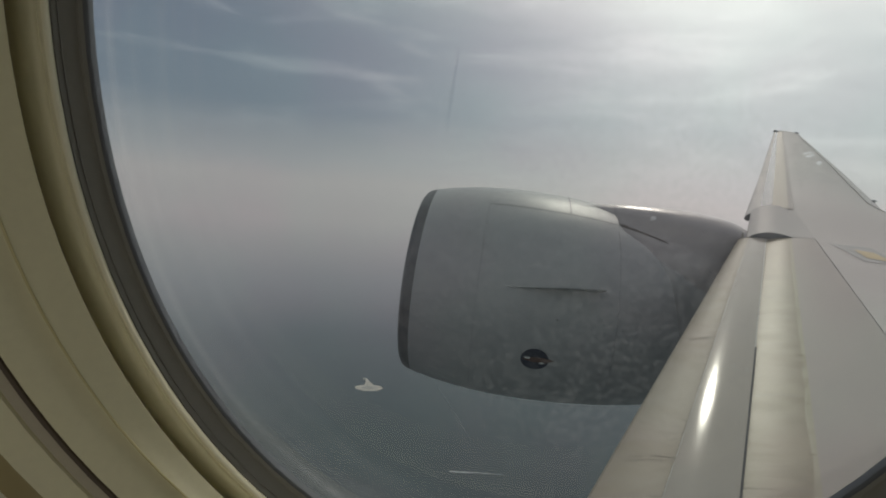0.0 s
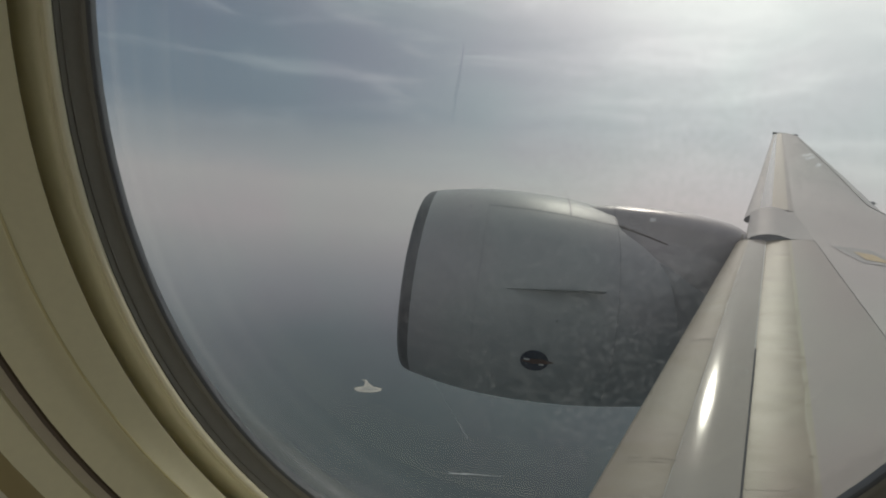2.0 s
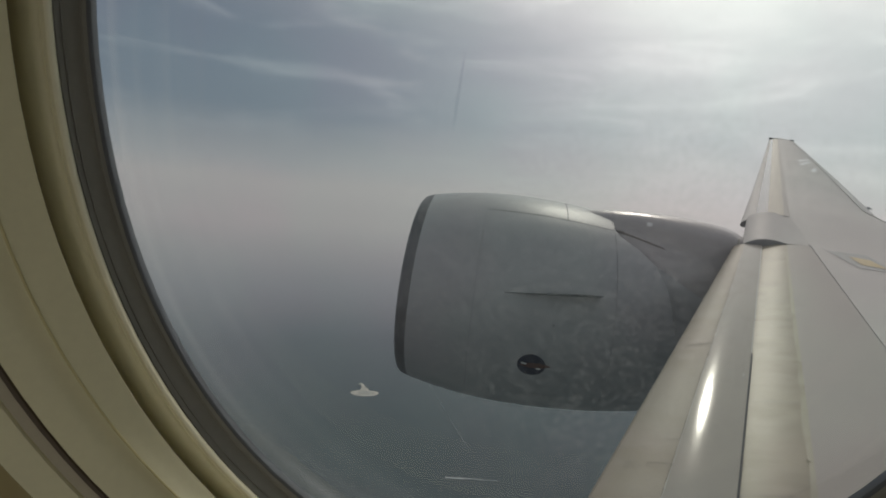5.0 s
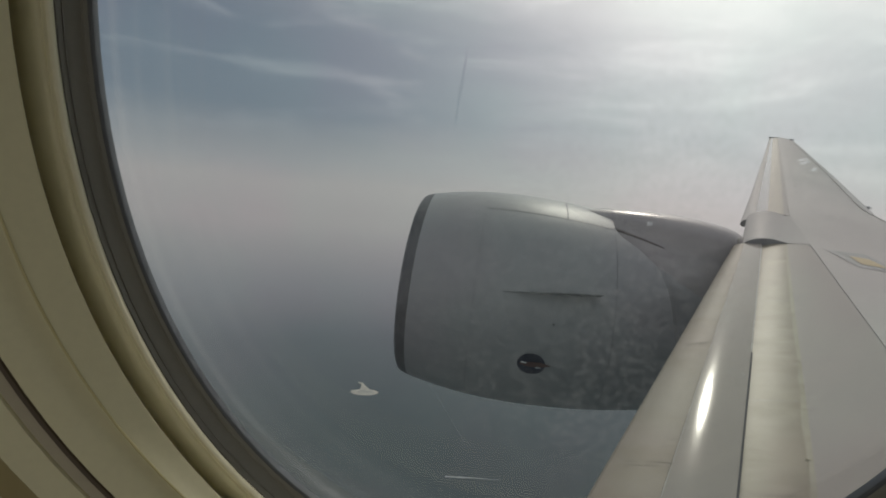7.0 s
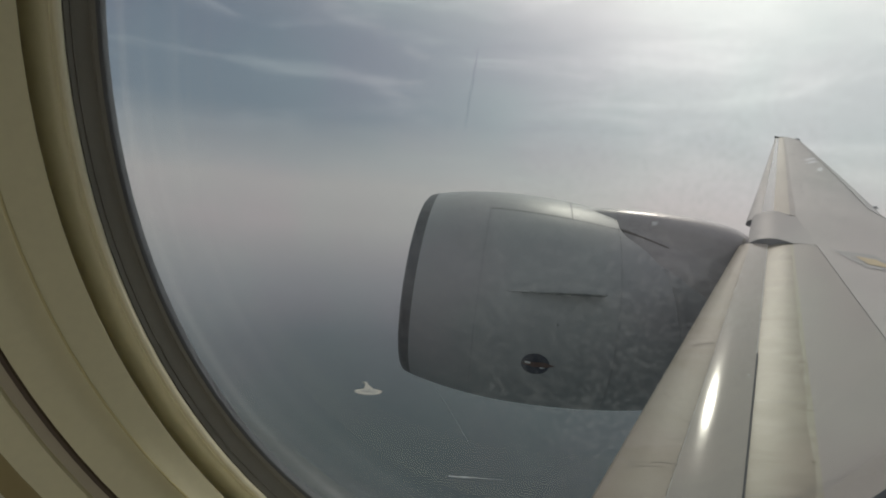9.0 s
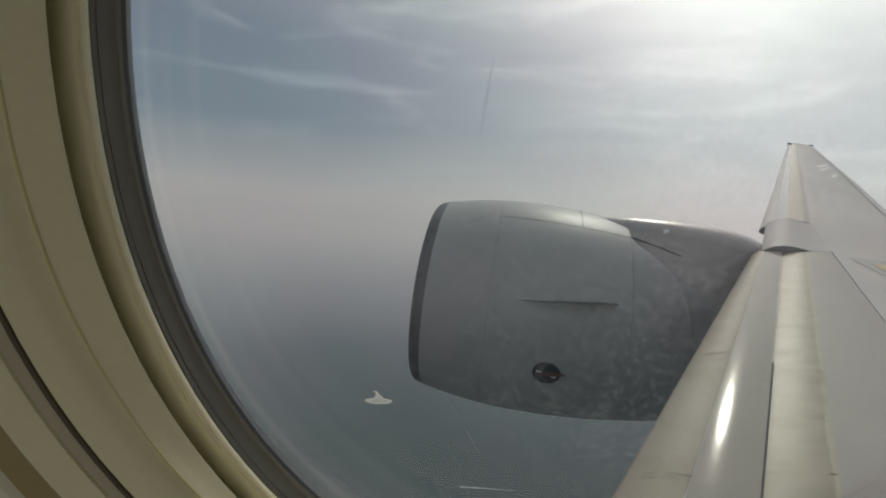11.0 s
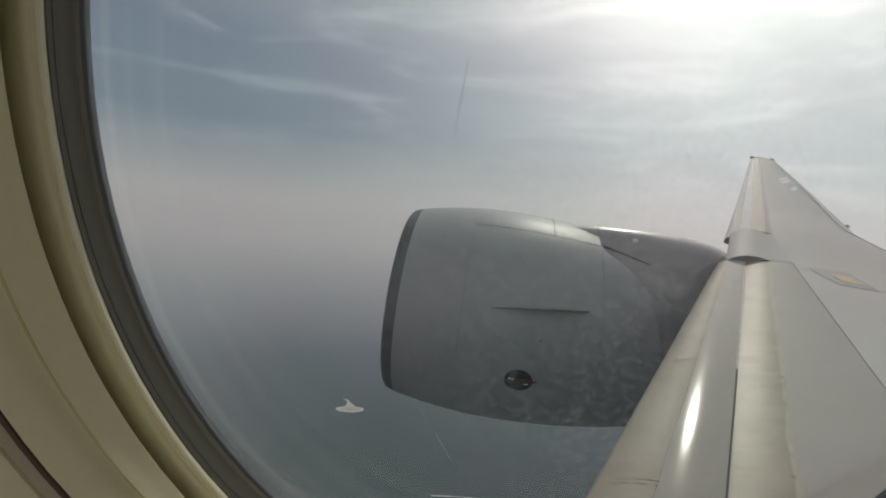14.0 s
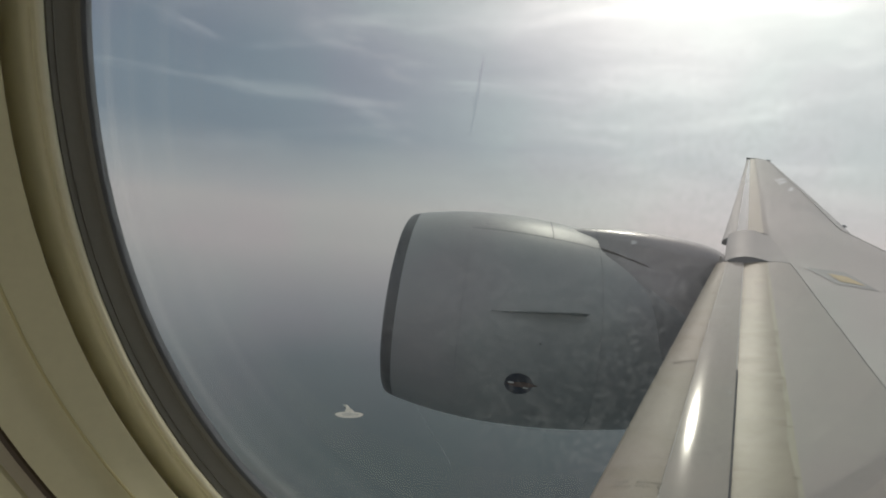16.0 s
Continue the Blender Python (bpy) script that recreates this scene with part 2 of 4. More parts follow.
def pane_material(name, clear, specks, haze, rim_ghosts=0.0):
    """Scratched acrylic: clear, with a weak gloss, a thin dusty haze, frosty specks and the trim's ghost reflections
    painted as bands along the rim.
    """
    m = bpy.data.materials.new(name)
    m.use_nodes = True
    nt = m.node_tree
    nt.nodes.clear()
    n, l = nt.nodes.new, nt.links.new

    def ramp(value, a, b, lo, hi, smooth=True):
        r = n("ShaderNodeMapRange")
        r.interpolation_type = "SMOOTHSTEP" if smooth else "LINEAR"
        r.inputs[1].default_value, r.inputs[2].default_value, r.inputs[3].default_value, r.inputs[4].default_value = a, b, lo, hi
        l(value, r.inputs[0])
        return r.outputs[0]

    def calc(kind, a, b):
        c = n("ShaderNodeMath"); c.operation = kind
        for i, v in enumerate((a, b)):
            if isinstance(v, (int, float)):
                c.inputs[i].default_value = v
            else:
                l(v, c.inputs[i])
        return c.outputs[0]

    def cloud(scale, detail):
        t = n("ShaderNodeTexNoise")
        t.inputs["Scale"].default_value, t.inputs["Detail"].default_value = scale, detail
        l(co.outputs["Object"], t.inputs["Vector"])
        return t.outputs["Fac"]
    out = n("ShaderNodeOutputMaterial")
    trans = n("ShaderNodeBsdfTransparent"); trans.inputs[0].default_value = clear
    # faint pink and green of stress in the acrylic
    hue = n("ShaderNodeMix"); hue.data_type = "RGBA"
    hue.inputs["A"].default_value = (clear[0] * 0.985, clear[1], clear[2], 1)
    hue.inputs["B"].default_value = (clear[0], clear[1] * 0.978, clear[2] * 0.995, 1)
    scat = n("ShaderNodeBsdfTranslucent"); scat.inputs[0].default_value = (0.8, 0.8, 0.79, 1)
    co = n("ShaderNodeTexCoord")
    uneven = ramp(cloud(14.0, 3.0), 0.3, 0.7, 0.5, 1.3, False)
    l(ramp(cloud(16.0, 2.0), 0.38, 0.62, 0.0, 1.0), hue.inputs["Factor"]); l(hue.outputs["Result"], trans.inputs[0])
    # frost: coarse flecks in one part of the pane, finer ones all over
    near = n("ShaderNodeVectorMath"); near.operation = "DISTANCE"; near.inputs[1].default_value = (0.036, 0.03, 0.112)
    l(co.outputs["Object"], near.inputs[0])
    coarse = calc("MULTIPLY", ramp(cloud(470.0, 1.5), 0.38, 0.74, 0.0, specks), ramp(near.outputs["Value"], 0.01, 0.13, 1.0, 0.2))
    fine = ramp(cloud(900.0, 1.0), 0.5, 0.8, 0.0, specks * 0.3)
    dust_and_ghosts = calc("ADD", calc("ADD", coarse, fine), haze)
    # bands along the rim paint in the trim's ghost reflections
    if rim_ghosts:
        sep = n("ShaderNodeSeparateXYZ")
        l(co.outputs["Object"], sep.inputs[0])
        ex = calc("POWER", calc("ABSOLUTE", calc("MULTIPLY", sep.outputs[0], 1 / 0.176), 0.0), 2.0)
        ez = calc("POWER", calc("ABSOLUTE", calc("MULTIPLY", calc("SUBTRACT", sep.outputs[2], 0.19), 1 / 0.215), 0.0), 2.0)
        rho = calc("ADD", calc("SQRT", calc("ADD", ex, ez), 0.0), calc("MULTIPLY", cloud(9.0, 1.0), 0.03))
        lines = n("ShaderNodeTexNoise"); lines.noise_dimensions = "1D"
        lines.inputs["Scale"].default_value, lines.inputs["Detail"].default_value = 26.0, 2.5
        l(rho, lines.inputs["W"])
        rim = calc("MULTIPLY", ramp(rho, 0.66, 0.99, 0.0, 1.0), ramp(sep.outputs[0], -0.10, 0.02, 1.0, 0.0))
        streak = calc("ADD", calc("MULTIPLY", ramp(lines.outputs["Fac"], 0.42, 0.72, 0.0, rim_ghosts), ramp(cloud(7.0, 1.0), 0.35, 0.65, 0.45, 1.2)), rim_ghosts * 0.22)
        dust_and_ghosts = calc("ADD", dust_and_ghosts, calc("MULTIPLY", streak, rim))
    mix = n("ShaderNodeMixShader")
    l(calc("MULTIPLY", dust_and_ghosts, uneven), mix.inputs[0]); l(trans.outputs[0], mix.inputs[1]); l(scat.outputs[0], mix.inputs[2])
    gl = n("ShaderNodeBsdfGlossy"); gl.inputs["Roughness"].default_value = 0.02
    fr = n("ShaderNodeFresnel"); fr.inputs[0].default_value = 1.4
    mg = n("ShaderNodeMixShader")
    l(calc("MULTIPLY", fr.outputs[0], 0.3), mg.inputs[0]); l(mix.outputs[0], mg.inputs[1]); l(gl.outputs[0], mg.inputs[2])
    l(mg.outputs[0], out.inputs[0])
    return m


M_PANE = pane_material("acrylic_inner", (0.985, 0.99, 0.985, 1), 0.0, 0.0)
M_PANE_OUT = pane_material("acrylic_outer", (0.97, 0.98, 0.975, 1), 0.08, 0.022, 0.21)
M_CLEAR = bpy.data.materials.new("acrylic_clear")
M_CLEAR.use_nodes = True
M_CLEAR.node_tree.nodes.clear()
clear_out, clear_pass = M_CLEAR.node_tree.nodes.new("ShaderNodeOutputMaterial"), M_CLEAR.node_tree.nodes.new("ShaderNodeBsdfTransparent")
M_CLEAR.node_tree.links.new(clear_pass.outputs[0], clear_out.inputs[0])


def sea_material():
    """Calm sea; the haze over it is imitated by fading to transparent with distance, down to the world's haze
    colours.
    """
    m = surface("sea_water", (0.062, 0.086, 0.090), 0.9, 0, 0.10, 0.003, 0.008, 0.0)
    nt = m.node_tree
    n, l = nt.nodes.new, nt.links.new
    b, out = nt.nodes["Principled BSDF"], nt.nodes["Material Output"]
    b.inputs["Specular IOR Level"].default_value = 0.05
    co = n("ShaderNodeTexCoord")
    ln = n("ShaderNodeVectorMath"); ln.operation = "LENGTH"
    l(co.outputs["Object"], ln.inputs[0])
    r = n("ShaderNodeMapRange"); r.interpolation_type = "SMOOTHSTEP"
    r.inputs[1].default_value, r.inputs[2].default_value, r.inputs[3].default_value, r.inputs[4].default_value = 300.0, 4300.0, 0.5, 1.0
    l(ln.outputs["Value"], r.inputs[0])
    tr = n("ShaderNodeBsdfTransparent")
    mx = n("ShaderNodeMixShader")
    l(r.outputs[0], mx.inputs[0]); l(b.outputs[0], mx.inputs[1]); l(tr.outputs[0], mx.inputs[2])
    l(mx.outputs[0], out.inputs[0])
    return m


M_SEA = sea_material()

# ---- building helpers ----
BASES = {}


def thing(name, base, label, category, group="", kind="", level=False):
    """An empty at the thing's base, in the aircraft's axes (level: in the world's)."""
    ob = new(name)
    ob.empty_display_size = 0.2
    ob.matrix_world = (Matrix() if level else BANK) @ Matrix.Translation(base)
    BASES[ob.name] = Vector(base)
    return tagged(ob, label, category, group, kind)


def part(name, bm, material, parent, label="", smooth=True, kind=""):
    """Links a bmesh, drawn in the aircraft's axes, as one mesh under a thing or a part."""
    base = BASES[parent.name]
    bmesh.ops.remove_doubles(bm, verts=bm.verts, dist=1e-5)
    bmesh.ops.recalc_face_normals(bm, faces=bm.faces)
    for v in bm.verts:
        v.co -= base
    me = bpy.data.meshes.new(name)
    bm.to_mesh(me)
    bm.free()
    if smooth:
        me.shade_smooth()
        me.set_sharp_from_angle(angle=radians(35))
    me.materials.append(material)
    ob = new(name, me)
    ob.parent = parent
    BASES[ob.name] = base
    return tagged(ob, label, kind=kind)


def grid(rows, bm=None, close=False):
    """A skin over rows of points; close joins each row's end to its start."""
    bm = bm or bmesh.new()
    made = [[bm.verts.new(p) for p in row] for row in rows]
    for a, b in zip(made, made[1:]):
        k = len(a)
        for i in range(k if close else k - 1):
            j = (i + 1) % k
            bm.faces.new((a[i], a[j], b[j], b[i]))
    return bm


def fill(bm, points):
    bm.faces.new([bm.verts.new(p) for p in points])
    return bm


def solid(rows, thick):
    """A sheet over rows of points, thickened straight down."""
    under = [[(x, y, z - thick) for x, y, z in row] for row in rows]
    closed = [list(r) + list(reversed(u)) for r, u in zip(rows, under)]
    bm = grid(closed, close=True)
    fill(bm, closed[0]); fill(bm, closed[-1])
    return bm


def at(table, y):
    """Values of a table of (y, ...) at y, straight between its rows and beyond its ends."""
    for a, b in zip(table, table[1:]):
        if y <= b[0]:
            break
    u = (y - a[0]) / (b[0] - a[0])
    return tuple(p + (q - p) * u for p, q in zip(a[1:], b[1:]))


def flow(table, y):
    """Values of a table at y, on a smooth curve through its rows."""
    i = max(0, min(len(table) - 2, sum(1 for row in table if row[0] < y) - 1))
    p0, p1, p2, p3 = table[max(0, i - 1)], table[i], table[i + 1], table[min(len(table) - 1, i + 2)]
    h = p2[0] - p1[0]
    u = (y - p1[0]) / h
    out = []
    for c in range(1, len(p1)):
        m1 = (p2[c] - p0[c]) / (p2[0] - p0[0]) * h
        m2 = (p3[c] - p1[c]) / (p3[0] - p1[0]) * h
        out.append((2 * u ** 3 - 3 * u * u + 1) * p1[c] + (u ** 3 - 2 * u * u + u) * m1 + (3 * u * u - 2 * u ** 3) * p2[c] + (u ** 3 - u * u) * m2)
    return tuple(out)


def steps(a, b, k):
    return [a + (b - a) * i / k for i in range(k + 1)]


# ---- sea, island, wakes ----
SEA_Z = -900.0


def on_sea(x, y, z):
    """Where the way (x, y, z) from the window, in the aircraft's axes, meets the sea."""
    d = BANK.to_3x3() @ Vector((x, y, z))
    return d * (SEA_Z / d.z)


bm = bmesh.new()
rings = [[(r * math.cos(a), r * math.sin(a), SEA_Z) for a in steps(0, 2 * math.pi * 71 / 72, 71)] for r in (1, 300, 900, 1800, 3000, 4700)]
grid(rings, bm, close=True)
fill(bm, rings[0])
me = bpy.data.meshes.new("water")
bmesh.ops.recalc_face_normals(bm, faces=bm.faces)
for v in bm.verts:
    v.co.z = 0
bm.to_mesh(me); bm.free()
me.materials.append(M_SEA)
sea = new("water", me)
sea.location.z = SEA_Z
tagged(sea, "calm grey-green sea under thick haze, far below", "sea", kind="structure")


def island():
    c = on_sea(-0.303, 1.0, -0.688)
    ob = thing("island", c, "small sandy island with a curved tail, far below in the sea", "island", level=True)
    a0 = math.atan2(c.y, c.x)
    rot = Matrix.Rotation(a0 - math.pi / 2, 3, "Z")

    def mound(outline, height, name, mat):
        k = len(outline)
        rows = []
        for f, h in ((1.0, -0.5), (0.9, 0.5), (0.6, height), (0.2, height * 1.05)):
            cx = sum(p[0] for p in outline) / k
            cy = sum(p[1] for p in outline) / k
            rows.append([c + rot @ Vector((cx + (x - cx) * f, cy + (y - cy) * f, h)) for x, y in outline])
        bm = grid(rows, close=True)
        fill(bm, rows[-1])
        part(name, bm, mat, ob)
    disc = [(60 * math.cos(a) * (1 + 0.05 * math.sin(3 * a)), 17 + 34 * math.sin(a) * (1 + 0.05 * math.cos(2 * a))) for a in steps(0, 6.1, 28)]
    mound(disc, 2.0, "beach", M_SAND)
    scrub = [(4 + 47 * math.cos(a), 17 + 22 * math.sin(a) * (1 + 0.1 * math.cos(3 * a))) for a in steps(0, 6.1, 28)]
    mound(scrub, 3.5, "scrub", M_ROOF)
    tail = [(-24, 26), (-21, 48), (-17, 70), (-16, 94), (-22, 112), (-32, 120), (-24, 127), (-10, 120), (-2, 98), (6, 74), (16, 52), (28, 34), (6, 24)]
    mound(tail, 7.0, "spit", M_SAND)


def wake(a, b, width, label):
    """A boat's wake: a widening, ragged strip of foam on the sea."""
    p, q = on_sea(*a), on_sea(*b)
    ob = thing("boat_wake", p, label, "wake", level=True)
    d = (q - p)
    side = Vector((-d.y, d.x, 0)).normalized()
    rows = []
    for i in range(41):
        u = i / 40
        m = p + d * u
        w = width * (0.15 + 0.85 * u) * (0.7 + 0.6 * noise.noise((u * 9, width, 0)))
        off = side * width * 0.25 * noise.noise((u * 5, 3.1, width))
        rows.append([m + off - side * w / 2 + Vector((0, 0, 0.4)), m + off + Vector((0, 0, 1.0)), m + off + side * w / 2 + Vector((0, 0, 0.4))])
    part("foam", grid(rows), M_FOAM, ob)


island()

# ---- wing ----
LE = [(0.3, -0.55, -2.40), (2.48, 0.58, -2.19), (7.0, 2.93, -1.75), (7.8, 3.28, -1.63), (10.9, 4.67, -1.49), (24.0, 10.44, -1.20)]
AB = [(0.3, -0.03, -2.31), (2.48, 0.97, -2.11), (7.0, 3.06, -1.69), (7.8, 3.46, -1.55), (24.0, 10.50, -1.16)]
BC = [(0.3, 0.445, -2.27), (2.48, 1.364, -2.08), (7.0, 3.27, -1.68), (8.0, 3.70, -1.46), (24.0, 10.565, -1.15)]
CD = [(0.3, 0.93, -2.26), (2.48, 1.785, -2.06), (7.0, 3.56, -1.65), (8.0, 3.93, -1.47), (24.0, 10.74, -1.13)]
SPAR = [(0.3, 2.29, -2.23), (4.42, 3.23, -1.87), (5.8, 3.55, -1.745), (7.43, 3.94, -1.60), (8.1, 4.05, -1.475), (24.0, 10.77, -1.129)]
TE = [(0.3, 7.6, -2.75), (9.0, 6.75, -1.95), (10.5, 6.82, -1.87), (15.5, 8.60, -1.66), (24.0, 11.4, -1.22)]

wing = thing("aircraft_wing", (2.93, 7.0, -1.75), "pale grey swept airliner wing with slats extended and weathered leading edge", "wing")


def nose_rise(u):
    """The rounded rise of the nose from its front to its rear edge."""
    return 0.35 * math.sin(u * math.pi / 2) + 0.65 * math.sqrt(max(0.0, 1 - (1 - u) ** 2))


def slat(y0, y1, k, full=0.014, nose_skin=None):
    """A slat: bare metal nose, painted upper skin, closed below."""
    ob = None
    nose, top = [], []
    for y in steps(y0, y1, k):
        (lx, lz), (ax, az), (bx, bz) = at(LE, y), at(AB, y), at(BC, y)
        c = bx - lx
        w = ax - lx
        n = [(lx + 0.30 * c, y, lz - 0.17 * c), (lx + 0.1 * c, y, lz - 0.19 * c), (lx - 0.015 * c, y, lz - 0.12 * c), (lx - 0.02 * c, y, lz - 0.05 * c)]
        for u in (0.0, 0.02, 0.05, 0.1, 0.17, 0.26, 0.38, 0.52, 0.7, 0.85, 1.0):
            n.append((lx + w * u, y, lz + (az - lz) * nose_rise(u)))
        nose.append(n)
        s = []
        bulge = full * c
        for u in steps(0.0, 1.0, 10):
            s.append((ax + (bx - ax) * u, y, az + 0.002 + (bz - az) * u + bulge * 4 * u * (1 - u)))
        s += [(bx, y, bz - 0.012), (ax + (bx - ax) * 0.3, y, az - 0.09 * c), (lx + 0.30 * c, y, lz - 0.165 * c)]
        top.append(s)
    skin = grid(top)
    fill(skin, top[0]); fill(skin, top[-1])
    body = part("slat", skin, M_SLAT, wing, "glossy light grey upper skin")
    bmn = grid(nose)
    fill(bmn, nose[0]); fill(bmn, nose[-1])
    part("slat_nose", bmn, nose_skin or M_SLAT_NOSE, body, "pale nose in the wing skin paint" if nose_skin else "bare metal nose, yellowish and streaked")
    end = [(x, y - 0.004, z) for x, y, z in nose[0] + top[0][1:12]]
    part("end_rib", fill(bmesh.new(), end), M_RIB, body, "flat dark grey end rib", smooth=False)
    return body


inner_slat = slat(-0.1, 6.95, 36)
for y0, y1 in ((7.95, 13.2), (13.22, 18.6), (18.62, 23.9)):
    slat(y0, y1, 8, 0.012, M_SKIN)


def fixed_edge(y0, y1, k):
    rows = []
    for y in steps(y0, y1, k):
        (bx, bz), (cx, cz) = at(BC, y), at(CD, y)
        c = cx - bx
        rows.append([(bx - 0.05 * c, y, bz - 0.9 * c), (bx - 0.42 * c, y, bz - 0.55 * c), (bx - 0.38 * c, y, bz - 0.28 * c), (bx - 0.2 * c, y, bz - 0.13 * c)]
                    + [(bx + c * u, y, bz - 0.07 * c + (cz - bz + 0.07 * c) * math.sin(u * math.pi / 2)) for u in steps(0, 1, 8)])
    bm = grid(rows)
    return part("fixed_leading_edge", bm, M_FIXED, wing, "yellowish bare metal skin with grime")


breaks = [-0.1, 1.55, 2.6, 3.5, 4.35, 5.2, 6.05, 6.96]
for a, b in zip(breaks, breaks[1:]):
    fixed_edge(a + 0.0012, b - 0.0012, 4)
for a, b in ((8.04, 13.0), (13.01, 18.4), (18.41, 23.95)):
    fixed_edge(a, b, 6)


def edge_point(y, u):
    (bx, bz), (cx, cz) = at(BC, y), at(CD, y)
    c = cx - bx
    return Vector((bx + c * u, y, bz - 0.07 * c + (cz - bz + 0.07 * c) * math.sin(u * math.pi / 2) + 0.0025))


M_SEALANT = surface("sealant_yellow", (0.43, 0.40, 0.31), 0.5, 0, 0.12, 9, 60, 0.1, (0.30, 0.27, 0.19), 5.0, 0.7)
M_GRIME = surface("grime_dark", (0.26, 0.235, 0.17), 0.8, 0, 0.3, 20, 90, 0.1)
rows = []
for y in steps(0.3, 6.9, 60):
    w = 0.90 + 0.05 * noise.noise((y * 2.3, 0, 4))
    rows.append([edge_point(y, w + (1 - w) * u) for u in (0, 0.35, 0.7, 0.98)])
part("sealant_strip", grid(rows), M_SEALANT, wing, "yellowed sealant along the panel edge")
for y, u, a in ((4.62, 0.92, 0.018), (4.05, 0.90, 0.040), (3.41, 0.94, 0.022), (2.9, 0.93, 0.028)):
    bm = bmesh.new()
    mid = bm.verts.new(edge_point(y, u) + Vector((0, 0, 0.003)))
    ring = [bm.verts.new(edge_point(y + a * 0.35 * math.sin(t) * (0.6 + 0.8 * noise.noise((t, y, 0))), min(0.995, u + a * 2.6 * math.cos(t) * (0.7 + 0.5 * noise.noise((y, t, 2))))) + Vector((0, 0, 0.0015))) for t in steps(0, 2 * math.pi * 11 / 12, 11)]
    for i in range(12):
        bm.faces.new((mid, ring[i], ring[(i + 1) % 12]))
    part("grime_patch", bm, M_GRIME, wing, "dark grime on the metal skin")


def apron():
    """The fixed nose over the pylon, between the inner and the outer slats."""
    rows = []
    for y in steps(6.97, 8.02, 6):
        u = (y - 6.97) / 1.05
        nx, nz = 3.02 + 0.43 * u, -1.72 + 0.17 * u
        sx, sz = at(SPAR, y)
        rx, rz = 3.56 + 0.36 * u, -1.633 + 0.163 * u
        row = [(nx + 0.25, y, nz - 0.13), (nx + 0.06, y, nz - 0.08), (nx - 0.01, y, nz - 0.025), (nx, y, nz + 0.02), (nx + 0.05, y, nz + 0.06), (nx + 0.13, y, nz + 0.095), (nx + 0.24, y, nz + 0.115), (nx + 0.36, y, nz + 0.112)]
        row += [(rx, y, rz - 0.012), (sx, y, sz + 0.004)]
        rows.append(row)
    bm = grid(rows)
    ob = part("pylon_apron", bm, M_SKIN, wing, "smooth light grey fixed nose above the pylon")
    end = [(x, y - 0.001, z) for x, y, z in rows[0][2:9]] + [(3.4, 6.969, -1.69), (3.2, 6.969, -1.735)]
    part("end_rib", fill(bmesh.new(), end), M_RIB, ob, "flat dark grey end rib", smooth=False)
    end = [(x, y + 0.001, z) for x, y, z in rows[-1]]
    part("end_rib", fill(bmesh.new(), end), M_RIB, ob, "flat dark grey end rib", smooth=False)


apron()
rows = []
for y in (-0.1, 1.2, 2.48, 3.4, 4.42, 5.1, 5.8, 6.4, 6.96):
    (cx, cz), (sx, sz) = at(CD, y), at(SPAR, y)
    rows.append([(cx + (sx - cx - 0.008) * u, y, cz + (sz - cz) * u + 0.03 * u * (1 - u)) for u in steps(0, 1, 5)])
part("front_panel", solid(rows, 0.03), M_PANEL, wing, "white painted panel behind the leading edge")
rows = []
for y in (8.03, 9.0, 11.0, 14.0, 18.0, 23.95):
    (cx, cz), (sx, sz) = at(CD, y), at(SPAR, y)
    rows.append([(cx + (sx + 0.003 - cx) * u, y, cz + (sz - cz) * u) for u in steps(0, 1, 2)])
part("front_panel", solid(rows, 0.02), M_PANEL, wing, "narrow grey panel behind the outer leading edge")
part("seal_strip", solid([[(x - 0.004, y, z - 0.004), (x + 0.001, y, z - 0.004)] for x, y, z in [(at(SPAR, y)[0], y, at(SPAR, y)[1]) for y in steps(0.3, 8.1, 14)]], 0.02), M_RIB, wing, smooth=False)
ROWS_SKIN = []
for y in [-0.1, 1.2, 2.48, 3.4, 4.42, 5.8, 7.0, 7.43, 8.1, 9.0, 10.5, 12.0, 13.8, 15.5, 18, 20.5, 22.5, 24.0]:
    (sx, sz), (tx, tz) = at(SPAR, y), at(TE, y)
    h = 0.03 * (tx - sx)
    ROWS_SKIN.append([(sx + 0.004 + (tx - sx) * u, y, sz + (tz - sz) * (0.25 * u + 0.75 * u * u) + h * 4 * u * (1 - u) * 0.5) for u in steps(0, 1, 12)])
upper = part("upper_skin", solid(ROWS_SKIN, 0.02), M_SKIN, wing, "matt light grey upper wing skin")
rows = []
for y in [-0.1, 2.48, 5.0, 7.0, 8.1, 10.5, 15.5, 20.0, 24.0]:
    (bx, bz), (cx, cz), (tx, tz) = at(BC, y), at(CD, y), at(TE, y)
    d = 0.12 * (tx - bx)
    rows.append([(bx - 0.05 * (cx - bx), y, bz - 0.9 * (cx - bx)), (bx + 0.3 * (tx - bx), y, bz - d), (bx + 0.6 * (tx - bx), y, (bz + tz) / 2 - d * 0.6), (tx, y, tz - 0.02)])
part("lower_skin", solid(rows, 0.01), M_UNDER, wing, "grey lower wing skin")
# dark blunt tip cap
tip_rows = []
for y, g in ((24.0, 1.0), (24.12, 0.95), (24.2, 0.75)):
    (lx, lz), (tx, tz) = at(LE, 24.0), at(TE, 24.0)
    m = (lx + tx) / 2
    sec = [(lx, lz - 0.05), (lx + 0.05, lz + 0.02), (lx + 0.2, lz + 0.08), (lx + 0.5, lz + 0.08), (tx, tz), (tx - 0.3, tz - 0.06), (lx + 0.3, lz - 0.1)]
    tip_rows.append([(m + (x - m) * g + 0.1 * (1 - g), y, -1.15 + (z + 1.15) * g) for x, z in sec])
bm = grid(tip_rows, close=True)
